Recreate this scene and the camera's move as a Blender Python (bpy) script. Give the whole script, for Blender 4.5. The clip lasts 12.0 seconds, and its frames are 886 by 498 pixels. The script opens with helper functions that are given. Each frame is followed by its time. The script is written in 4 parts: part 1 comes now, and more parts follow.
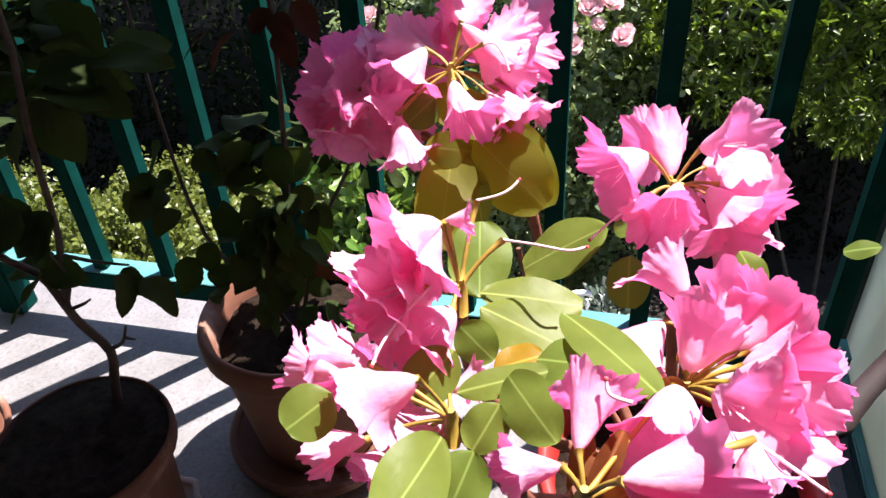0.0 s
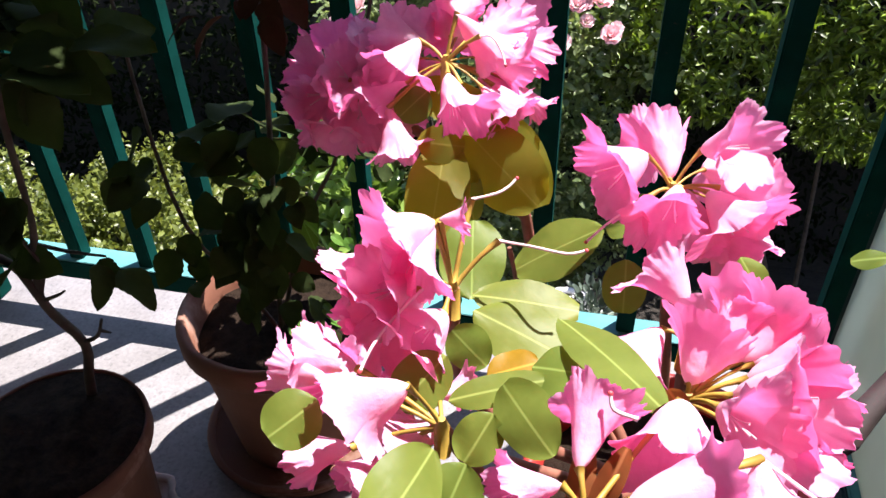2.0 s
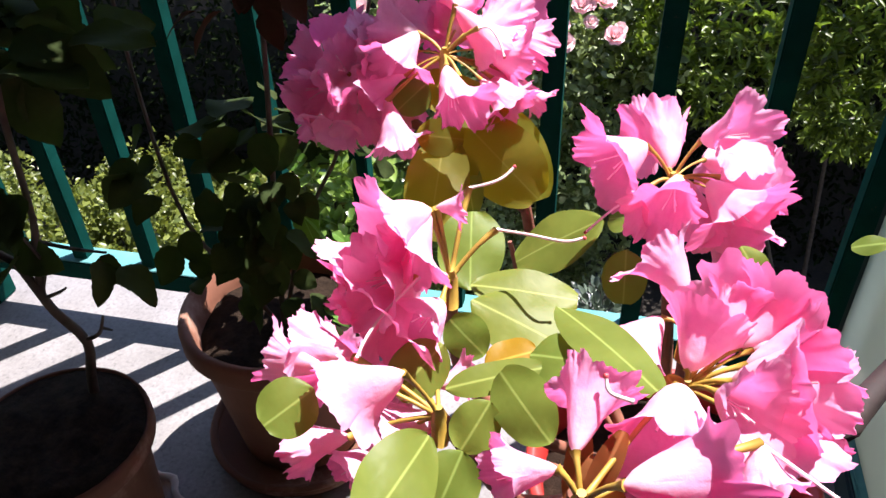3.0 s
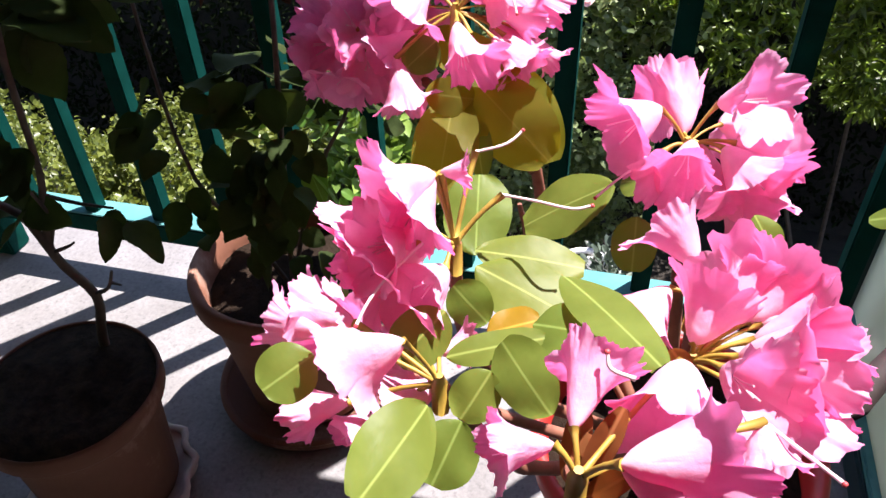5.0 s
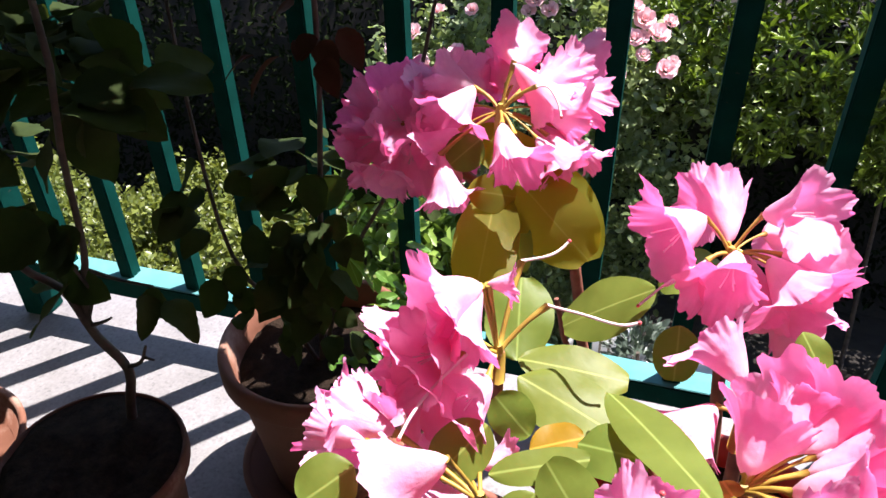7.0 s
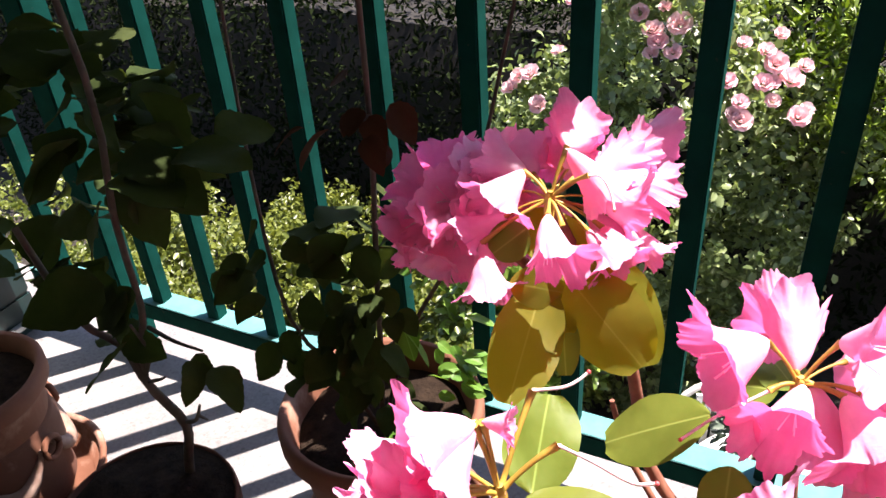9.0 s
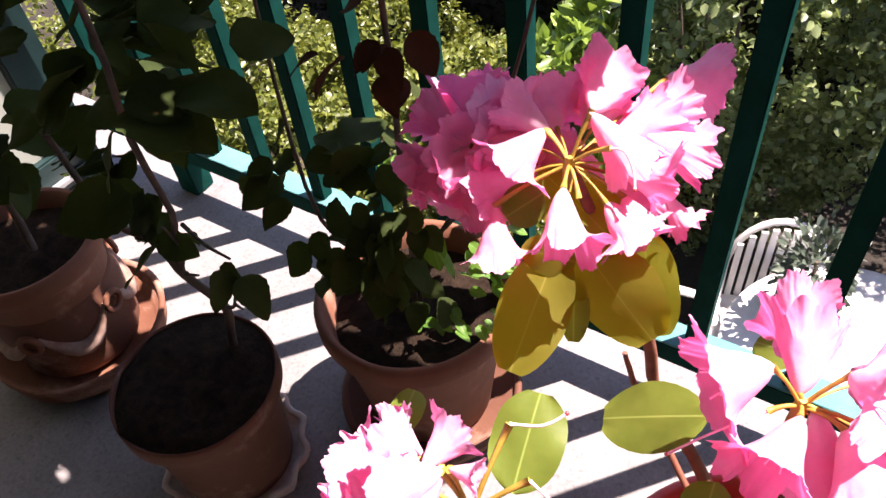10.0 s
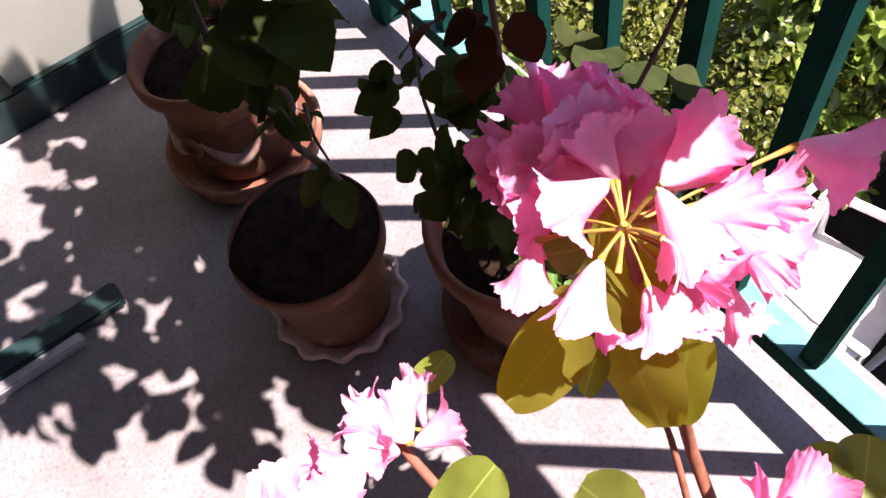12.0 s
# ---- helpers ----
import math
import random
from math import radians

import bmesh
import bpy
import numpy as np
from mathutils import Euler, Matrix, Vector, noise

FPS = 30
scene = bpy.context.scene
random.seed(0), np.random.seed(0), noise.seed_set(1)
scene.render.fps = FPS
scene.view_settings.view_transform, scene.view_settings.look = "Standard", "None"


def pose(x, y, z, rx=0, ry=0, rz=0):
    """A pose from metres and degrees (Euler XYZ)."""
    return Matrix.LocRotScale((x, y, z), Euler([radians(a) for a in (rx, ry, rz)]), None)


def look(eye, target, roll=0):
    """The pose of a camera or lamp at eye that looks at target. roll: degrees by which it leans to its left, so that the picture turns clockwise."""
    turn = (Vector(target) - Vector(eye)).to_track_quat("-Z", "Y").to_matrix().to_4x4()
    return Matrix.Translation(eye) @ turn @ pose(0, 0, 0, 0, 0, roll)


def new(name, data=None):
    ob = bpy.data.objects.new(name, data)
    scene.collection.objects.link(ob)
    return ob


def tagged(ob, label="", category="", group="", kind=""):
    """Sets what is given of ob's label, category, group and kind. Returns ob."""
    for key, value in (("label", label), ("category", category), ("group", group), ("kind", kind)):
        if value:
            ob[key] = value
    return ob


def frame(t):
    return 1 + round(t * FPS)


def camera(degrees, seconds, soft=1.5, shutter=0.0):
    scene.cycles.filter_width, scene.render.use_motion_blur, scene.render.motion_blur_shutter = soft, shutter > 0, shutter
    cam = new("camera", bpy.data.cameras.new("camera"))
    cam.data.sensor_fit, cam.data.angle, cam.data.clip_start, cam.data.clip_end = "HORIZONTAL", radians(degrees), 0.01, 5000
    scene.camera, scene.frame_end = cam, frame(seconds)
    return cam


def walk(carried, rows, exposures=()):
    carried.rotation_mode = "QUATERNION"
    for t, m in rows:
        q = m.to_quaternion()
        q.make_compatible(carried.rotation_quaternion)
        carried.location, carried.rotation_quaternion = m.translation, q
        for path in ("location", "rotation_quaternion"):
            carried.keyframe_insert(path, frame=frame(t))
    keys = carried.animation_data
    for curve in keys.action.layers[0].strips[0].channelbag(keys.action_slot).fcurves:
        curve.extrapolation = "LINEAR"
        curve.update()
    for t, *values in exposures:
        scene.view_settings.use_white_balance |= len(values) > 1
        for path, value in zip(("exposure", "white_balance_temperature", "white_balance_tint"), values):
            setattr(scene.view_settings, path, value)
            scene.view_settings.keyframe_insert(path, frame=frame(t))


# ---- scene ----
cam = camera(60.0, 12.0)
PATH = [
    (0, (0.066, 0.185, 0.851), (-0.366, 1.731, -0.343), -3.9),
    (0.5, (0.061, 0.192, 0.847), (-0.376, 1.737, -0.346), -2.6),
    (1, (0.058, 0.196, 0.848), (-0.393, 1.719, -0.367), -3.5),
    (1.5, (0.05, 0.198, 0.848), (-0.336, 1.752, -0.35), -1.1),
    (2, (0.056, 0.2, 0.843), (-0.329, 1.746, -0.365), -1.7),
    (2.5, (0.058, 0.197, 0.842), (-0.324, 1.733, -0.38), -1.5),
    (3, (0.061, 0.198, 0.835), (-0.34, 1.747, -0.365), -2.3),
    (3.2, (0.059, 0.198, 0.838), (-0.34, 1.737, -0.375), -2.2),
    (4.8, (0.062, 0.208, 0.835), (-0.345, 1.686, -0.449), -1.6),
    (5, (0.064, 0.209, 0.834), (-0.359, 1.677, -0.456), -2.3),
    (5.5, (0.069, 0.202, 0.831), (-0.364, 1.697, -0.425), -2.3),
    (6, (0.063, 0.21, 0.838), (-0.35, 1.66, -0.476), -1.5),
    (6.5, (0.059, 0.214, 0.85), (-0.373, 1.743, -0.364), -1.2),
    (7, (0.049, 0.22, 0.853), (-0.455, 1.77, -0.306), -1.4),
    (7.2, (0.049, 0.223, 0.856), (-0.449, 1.77, -0.308), -1.6),
    (8.8, (0.073, 0.296, 0.879), (-0.705, 1.757, -0.244), -4.2),
    (9, (0.083, 0.295, 0.864), (-0.725, 1.772, -0.216), -4.3),
    (9.5, (0.086, 0.365, 0.849), (-0.803, 1.692, -0.354), -3.6),
    (10, (0.083, 0.392, 0.932), (-0.75, 1.471, -0.532), -7.6),
    (10.5, (0.091, 0.44, 0.994), (-0.734, 1.366, -0.575), -9.6),
    (11, (0.085, 0.493, 0.993), (-0.905, 1.22, -0.585), -16.7),
    (11.5, (0.077, 0.521, 0.992), (-0.909, 1.073, -0.659), -13.6),
    (12, (0.085, 0.559, 0.976), (-0.881, 0.963, -0.728), -15.0),
]
walk(cam, [(t, look(eye, target, roll)) for t, eye, target, roll in PATH], [(0.0, 1.74, 6350, 21), (7.0, 1.74, 6350, 21), (9.0, 2.06, 6850, 23), (10.5, 1.98, 7050, 36), (12.0, 1.92, 6950, 38)])

# ---- world and sun ----
SUN_WAY = Vector((0.29, 0.34, 1.0)).normalized()      # from the ground towards the sun
world = bpy.data.worlds.new("sky_world")
scene.world = world
world.use_nodes = True
wn = world.node_tree.nodes
wl = world.node_tree.links
sky = wn.new("ShaderNodeTexSky")
sky.sky_type = "NISHITA"
sky.sun_disc = False
sky.air_density, sky.dust_density = 0.7, 0.4
sky.sun_elevation = math.asin(SUN_WAY.z)
sky.sun_rotation = math.atan2(SUN_WAY.x, SUN_WAY.y)
wl.new(sky.outputs[0], wn["Background"].inputs[0])
wn["Background"].inputs[1].default_value = 0.10
sun_data = bpy.data.lights.new("sun", "SUN")
sun_data.energy, sun_data.angle, sun_data.color = 4.7, radians(0.53), (1.0, 0.97, 0.92)
sun = new("sun", sun_data)
sun.matrix_world = look(Vector((0, 0, 6)) + SUN_WAY * 10, Vector((0, 0, 6)))


# ---- materials ----
def material(name):
    m = bpy.data.materials.new(name)
    m.use_nodes = True
    nt = m.node_tree
    return m, nt, nt.nodes["Principled BSDF"]


def node(nt, kind, **values):
    n = nt.nodes.new(kind)
    for k, v in values.items():
        n.inputs[k.replace("_", " ")].default_value = v
    return n


def ramp(nt, source, stops):
    r = nt.nodes.new("ShaderNodeValToRGB")
    els = r.color_ramp.elements
    while len(els) < len(stops):
        els.new(0.5)
    for el, (p, c) in zip(els, stops):
        el.position, el.color = p, (*c, 1)
    nt.links.new(source, r.inputs[0])
    return r.outputs[0]


def mixed(nt, a, b, factor, mode="MIX"):
    n = nt.nodes.new("ShaderNodeMix")
    n.data_type, n.blend_type = "RGBA", mode
    for i, v in ((0, factor), (6, a), (7, b)):
        if hasattr(v, "is_linked"):
            nt.links.new(v, n.inputs[i])
        elif i:
            n.inputs[i].default_value = (*v, 1)
        else:
            n.inputs[i].default_value = v
    return n.outputs[2]


def place(nt, which="Object"):
    return nt.nodes.new("ShaderNodeTexCoord").outputs[which]


def world_place(nt):
    return nt.nodes.new("ShaderNodeNewGeometry").outputs["Position"]


def noise_of(nt, where, scale, detail=4, rough=0.55):
    n = node(nt, "ShaderNodeTexNoise", Scale=scale, Detail=detail, Roughness=rough)
    nt.links.new(where, n.inputs["Vector"])
    return n.outputs["Fac"]


def bumped(nt, bsdf, height, strength=0.3, distance=0.002):
    b = node(nt, "ShaderNodeBump", Strength=strength, Distance=distance)
    nt.links.new(height, b.inputs["Height"])
    nt.links.new(b.outputs[0], bsdf.inputs["Normal"])


def rand_of(nt):
    return nt.nodes.new("ShaderNodeObjectInfo").outputs["Random"]


def see_through(nt, bsdf, colour, share):
    """Thin living tissue: a share of the light goes through it."""
    t = nt.nodes.new("ShaderNodeBsdfTranslucent")
    if hasattr(colour, "is_linked"):
        nt.links.new(colour, t.inputs[0])
    else:
        t.inputs[0].default_value = (*colour, 1)
    m = nt.nodes.new("ShaderNodeMixShader")
    m.inputs[0].default_value = share
    nt.links.new(bsdf.outputs[0], m.inputs[1])
    nt.links.new(t.outputs[0], m.inputs[2])
    nt.links.new(m.outputs[0], nt.nodes["Material Output"].inputs[0])


def stone_material():
    m, nt, b = material("balcony_stone")
    w = world_place(nt)
    big = noise_of(nt, w, 4.0, 5)
    fine = noise_of(nt, w, 160.0, 3, 0.7)
    speck = node(nt, "ShaderNodeTexVoronoi", Scale=230.0)
    nt.links.new(w, speck.inputs["Vector"])
    base = ramp(nt, big, [(0.3, (0.18, 0.174, 0.169)), (0.7, (0.265, 0.257, 0.248))])
    grain = ramp(nt, fine, [(0.32, (0.45, 0.44, 0.43)), (0.6, (1, 1, 1))])
    c = mixed(nt, base, grain, 0.42, "MULTIPLY")
    grey = ramp(nt, speck.outputs["Color"], [(0.1, (0.35, 0.35, 0.36)), (0.3, (1, 1, 1))])
    c = mixed(nt, c, grey, 0.36, "MULTIPLY")
    stain = ramp(nt, noise_of(nt, w, 11.0, 6, 0.65), [(0.42, (0.72, 0.7, 0.67)), (0.62, (1, 1, 1))])
    c = mixed(nt, c, stain, 0.55, "MULTIPLY")
    nt.links.new(c, b.inputs["Base Color"])
    b.inputs["Roughness"].default_value = 0.75
    bumped(nt, b, fine, 0.35, 0.001)
    return m


def paint_material(name, low, high):
    m, nt, b = material(name)
    w = world_place(nt)
    c = ramp(nt, noise_of(nt, w, 26.0, 5, 0.6), [(0.3, low), (0.7, high)])
    chips = ramp(nt, noise_of(nt, w, 90.0, 4, 0.7), [(0.66, (0, 0, 0)), (0.72, (1, 1, 1))])
    c = mixed(nt, c, (0.10, 0.07, 0.05), mixed(nt, (0, 0, 0), chips, 0.5))
    nt.links.new(c, b.inputs["Base Color"])
    b.inputs["Roughness"].default_value = 0.7
    b.inputs["Specular IOR Level"].default_value = 0.03
    bumped(nt, b, noise_of(nt, w, 60.0), 0.15, 0.001)
    return m


def terracotta_material(name="terracotta", tone=1.0):
    m, nt, b = material(name)
    w = place(nt)
    c = ramp(nt, noise_of(nt, w, 14.0, 5, 0.6), [(0.3, (0.36 * tone, 0.13 * tone, 0.065 * tone)), (0.7, (0.50 * tone, 0.20 * tone, 0.105 * tone))])
    lime = ramp(nt, noise_of(nt, w, 7.0, 6, 0.7), [(0.55, (0, 0, 0)), (0.75, (1, 1, 1))])
    c = mixed(nt, c, (0.50, 0.36, 0.28), mixed(nt, (0, 0, 0), lime, 0.6))
    nt.links.new(c, b.inputs["Base Color"])
    b.inputs["Roughness"].default_value = 0.85
    bumped(nt, b, noise_of(nt, w, 120.0, 3), 0.3, 0.001)
    return m


def soil_material():
    m, nt, b = material("potting_soil")
    w = place(nt)
    c = ramp(nt, noise_of(nt, w, 60.0, 5, 0.7), [(0.3, (0.009, 0.006, 0.004)), (0.7, (0.034, 0.022, 0.014))])
    nt.links.new(c, b.inputs["Base Color"])
    b.inputs["Roughness"].default_value = 0.95
    b.inputs["Specular IOR Level"].default_value = 0.1
    bumped(nt, b, noise_of(nt, w, 90.0, 5, 0.8), 1.0, 0.006)
    return m


def petal_material(name, deep, mid, pale, through_colour, share=0.42):
    m, nt, b = material(name)
    o = place(nt)
    sep = nt.nodes.new("ShaderNodeSeparateXYZ")
    nt.links.new(o, sep.inputs[0])
    along = node(nt, "ShaderNodeMapRange", From_Min=0.0, From_Max=0.055)
    nt.links.new(sep.outputs[2], along.inputs[0])
    c = ramp(nt, along.outputs[0], [(0.0, pale), (0.45, mid), (0.8, mid), (1.0, deep)])
    veins = ramp(nt, noise_of(nt, o, 70.0, 4, 0.6), [(0.35, (0.86, 0.70, 0.80)), (0.6, (1, 1, 1))])
    c = mixed(nt, c, veins, 0.5, "MULTIPLY")
    tint = ramp(nt, rand_of(nt), [(0.0, (1.0, 0.88, 0.95)), (0.5, (1, 1, 1)), (1.0, (0.97, 1.0, 1.0))])
    c = mixed(nt, c, tint, 1.0, "MULTIPLY")
    nt.links.new(c, b.inputs["Base Color"])
    b.inputs["Roughness"].default_value = 0.5
    b.inputs["Specular IOR Level"].default_value = 0.3
    bumped(nt, b, noise_of(nt, o, 120.0, 4, 0.55), 0.6, 0.0012)
    see_through(nt, b, mixed(nt, c, through_colour, 0.75), share)
    return m


def leaf_material(name, dark, light, through_colour, share=0.35, rough=0.45, vein=True, gloss=0.2):
    m, nt, b = material(name)
    o = place(nt)
    c = ramp(nt, noise_of(nt, o, 30.0, 4, 0.6), [(0.3, dark), (0.7, light)])
    if vein:
        sep = nt.nodes.new("ShaderNodeSeparateXYZ")
        nt.links.new(o, sep.inputs[0])
        side = nt.nodes.new("ShaderNodeMath")
        side.operation = "ABSOLUTE"
        nt.links.new(sep.outputs[0], side.inputs[0])
        wide = nt.nodes.new("ShaderNodeMath")
        wide.operation = "MULTIPLY"
        wide.inputs[1].default_value = 150.0
        nt.links.new(side.outputs[0], wide.inputs[0])
        rib = ramp(nt, wide.outputs[0], [(0.04, (0.9, 0.9, 0.9)), (0.13, (0, 0, 0))])
        c = mixed(nt, c, tuple(min(1.0, v * 1.5 + 0.03) for v in light), rib)
    tint = ramp(nt, rand_of(nt), [(0.0, (0.78, 0.9, 0.8)), (1.0, (1.12, 1.05, 1.0))])
    c = mixed(nt, c, tint, 1.0, "MULTIPLY")
    nt.links.new(c, b.inputs["Base Color"])
    b.inputs["Roughness"].default_value = rough
    b.inputs["Specular IOR Level"].default_value = gloss
    bumped(nt, b, noise_of(nt, o, 45.0, 4), 0.35, 0.002)
    see_through(nt, b, through_colour, share)
    return m


def foliage_material(name, dark, light, through_colour, share=0.35, rough=0.4):
    """Leaves of a whole shrub, each a little different from the next."""
    m, nt, b = material(name)
    r = nt.nodes.new("ShaderNodeNewGeometry").outputs["Random Per Island"]
    c = ramp(nt, r, [(0.0, dark), (0.75, light), (1.0, tuple(min(1, v * 1.35) for v in light))])
    nt.links.new(c, b.inputs["Base Color"])
    b.inputs["Roughness"].default_value = rough
    b.inputs["Specular IOR Level"].default_value = 0.5 if rough < 0.5 else 0.04
    see_through(nt, b, mixed(nt, through_colour, c, 0.3), share)
    return m


def plain_material(name, dark, light, scale=30.0, rough=0.6, metal=0.0, bump=0.2):
    m, nt, b = material(name)
    w = place(nt)
    f = noise_of(nt, w, scale, 5, 0.6)
    nt.links.new(ramp(nt, f, [(0.3, dark), (0.7, light)]), b.inputs["Base Color"])
    b.inputs["Roughness"].default_value = rough
    b.inputs["Metallic"].default_value = metal
    bumped(nt, b, f, bump, 0.001)
    return m


def ground_material():
    m, nt, b = material("garden_ground")
    w = world_place(nt)
    soil = ramp(nt, noise_of(nt, w, 9.0, 6, 0.7), [(0.3, (0.014, 0.011, 0.008)), (0.7, (0.042, 0.034, 0.023))])
    grass = ramp(nt, noise_of(nt, w, 24.0, 6, 0.7), [(0.3, (0.09, 0.15, 0.02)), (0.7, (0.20, 0.28, 0.05))])
    sep = nt.nodes.new("ShaderNodeSeparateXYZ")
    nt.links.new(w, sep.inputs[0])
    far = node(nt, "ShaderNodeMapRange", From_Min=7.5, From_Max=9.0)
    nt.links.new(sep.outputs[1], far.inputs[0])
    c = mixed(nt, soil, grass, far.outputs[0])
    nt.links.new(c, b.inputs["Base Color"])
    b.inputs["Roughness"].default_value = 0.95
    bumped(nt, b, noise_of(nt, w, 18.0, 6, 0.8), 0.9, 0.03)
    return m


def glass_panel_material():
    m, nt, b = material("frosted_pane")
    w = world_place(nt)
    c = ramp(nt, noise_of(nt, w, 3.0, 4, 0.6), [(0.3, (0.45, 0.50, 0.42)), (0.7, (0.62, 0.66, 0.57))])
    nt.links.new(c, b.inputs["Base Color"])
    b.inputs["Roughness"].default_value = 0.25
    b.inputs["Specular IOR Level"].default_value = 0.6
    see_through(nt, b, c, 0.4)
    return m


STONE = stone_material()
# light put into base colour: lit tone for rail tops, shaded tone for bars
PAINT = paint_material("lit_teal_paint", (0.07, 0.21, 0.205), (0.10, 0.27, 0.265))
SHADED_PAINT = paint_material("shaded_teal_paint", (0.0018, 0.034, 0.0255), (0.003, 0.054, 0.042))
CLAY = terracotta_material("terracotta", 0.41)
CLAY_DARK = terracotta_material("old_terracotta", 0.28)
SOIL = soil_material()
PETAL = petal_material("rhododendron_petal", (0.93, 0.33, 0.61), (0.96, 0.56, 0.77), (0.97, 0.80, 0.89), (0.96, 0.05, 0.32), 0.44)
ROSE_PETAL = petal_material("rose_petal", (0.94, 0.68, 0.67), (0.93, 0.72, 0.70), (0.90, 0.55, 0.55), (0.9, 0.5, 0.5), 0.3)
LEAF = leaf_material("rhododendron_leaf", (0.11, 0.15, 0.025), (0.19, 0.235, 0.045), (0.34, 0.38, 0.035))
LEAF_OLIVE = leaf_material("olive_hanging_leaf", (0.12, 0.13, 0.02), (0.20, 0.19, 0.03), (0.66, 0.50, 0.015), 0.55)
LEAF_OLD = leaf_material("yellowing_leaf", (0.30, 0.16, 0.012), (0.42, 0.24, 0.02), (0.55, 0.33, 0.02))
PAPERY = leaf_material("brown_bud_scale", (0.16, 0.045, 0.015), (0.30, 0.10, 0.03), (0.45, 0.14, 0.03), 0.3, 0.7)
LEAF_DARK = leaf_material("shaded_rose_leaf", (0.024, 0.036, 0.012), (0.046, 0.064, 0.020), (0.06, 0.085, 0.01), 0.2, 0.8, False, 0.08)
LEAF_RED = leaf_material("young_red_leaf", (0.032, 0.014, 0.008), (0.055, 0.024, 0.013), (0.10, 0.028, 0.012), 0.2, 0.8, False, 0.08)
LEAF_FRESH = leaf_material("fresh_green_leaf", (0.06, 0.15, 0.02), (0.13, 0.26, 0.05), (0.25, 0.42, 0.04))
STALK = plain_material("yellow_flower_stalk", (0.28, 0.17, 0.025), (0.48, 0.32, 0.05), 60.0, 0.5)
BARK = plain_material("reddish_stem_bark", (0.16, 0.05, 0.03), (0.30, 0.12, 0.07), 50.0, 0.7, 0, 0.5)
WOOD = plain_material("grey_brown_bark", (0.04, 0.028, 0.02), (0.11, 0.08, 0.055), 40.0, 0.85, 0, 0.6)
DARK_WOOD = plain_material("dark_branch_bark", (0.014, 0.008, 0.007), (0.035, 0.022, 0.018), 50.0, 0.8, 0, 0.6)
STYLE = plain_material("pale_style", (0.75, 0.55, 0.58), (0.9, 0.72, 0.72), 30.0, 0.5)
TIP = plain_material("red_stigma", (0.45, 0.05, 0.06), (0.6, 0.08, 0.08), 30.0, 0.5)
PLASTIC = plain_material("white_plastic", (0.62, 0.61, 0.58), (0.74, 0.73, 0.70), 20.0, 0.4, 0, 0.1)
FRAME = plain_material("dark_green_frame_paint", (0.006, 0.02, 0.02), (0.015, 0.04, 0.038), 20.0, 0.35)
METAL = plain_material("grey_metal_strip", (0.35, 0.37, 0.38), (0.5, 0.52, 0.53), 40.0, 0.4, 0.6)
PLASTER = plain_material("house_plaster", (0.24, 0.22, 0.19), (0.34, 0.31, 0.27), 8.0, 0.9)
ROOM = plain_material("room_paint", (0.16, 0.15, 0.14), (0.22, 0.21, 0.19), 6.0, 0.9)
PANE = glass_panel_material()
GROUND = ground_material()


# ---- building helpers ----
def part(name, bm, mat, parent=None, label=""):
    """Links a bmesh as one mesh object, under a thing or a part."""
    me = bpy.data.meshes.new(name)
    bm.normal_update()
    bm.to_mesh(me)
    bm.free()
    me.materials.append(mat)
    ob = new(name, me)
    if parent is not None:
        ob.parent = parent
    if label:
        ob["label"] = label
    return ob


def shared(name, me, parent, m, label=""):
    """One more object on an existing mesh."""
    ob = new(name, me)
    ob.parent = parent
    ob.matrix_basis = m
    if label:
        ob["label"] = label
    return ob


def add_box(bm, x0, x1, y0, y1, z0, z1, bevel=0.0):
    r = bmesh.ops.create_cube(bm, size=1.0)
    for v in r["verts"]:
        v.co = Vector(((x0 + x1) / 2 + v.co.x * (x1 - x0), (y0 + y1) / 2 + v.co.y * (y1 - y0), (z0 + z1) / 2 + v.co.z * (z1 - z0)))
    if bevel:
        es = list({e for v in r["verts"] for e in v.link_edges})
        bmesh.ops.bevel(bm, geom=es, offset=bevel, segments=2, affect="EDGES")


def box_bm(*a, **k):
    bm = bmesh.new()
    add_box(bm, *a, **k)
    return bm


def add_tube(bm, pts, radii, sides=8, cap=True):
    """A round tube along points, with a radius at each."""
    pts = [Vector(p) for p in pts]
    rings = []
    up = Vector((0.13, 0.31, 0.94))
    for i, p in enumerate(pts):
        d = (pts[min(i + 1, len(pts) - 1)] - pts[max(i - 1, 0)]).normalized()
        a = d.cross(up)
        if a.length < 1e-3:
            a = d.cross(Vector((1, 0, 0)))
        a.normalize()
        b = d.cross(a)
        r = radii[i] if hasattr(radii, "__len__") else radii
        rings.append([bm.verts.new(p + (a * math.cos(q) + b * math.sin(q)) * r) for q in (2 * math.pi * k / sides for k in range(sides))])
    for r0, r1 in zip(rings, rings[1:]):
        for k in range(sides):
            f = bm.faces.new((r0[k], r0[(k + 1) % sides], r1[(k + 1) % sides], r1[k]))
            f.smooth = True
    if cap:
        bm.faces.new(rings[0])
        bm.faces.new(rings[-1][::-1])


def curve_points(a, b, sag=0.0, n=6, side=(0, 0, 1)):
    a, b, s = Vector(a), Vector(b), Vector(side)
    return [a.lerp(b, i / (n - 1)) + s * (sag * math.sin(math.pi * i / (n - 1))) for i in range(n)]


def tube_bm(pts, radii, sides=8):
    bm = bmesh.new()
    add_tube(bm, pts, radii, sides)
    return bm


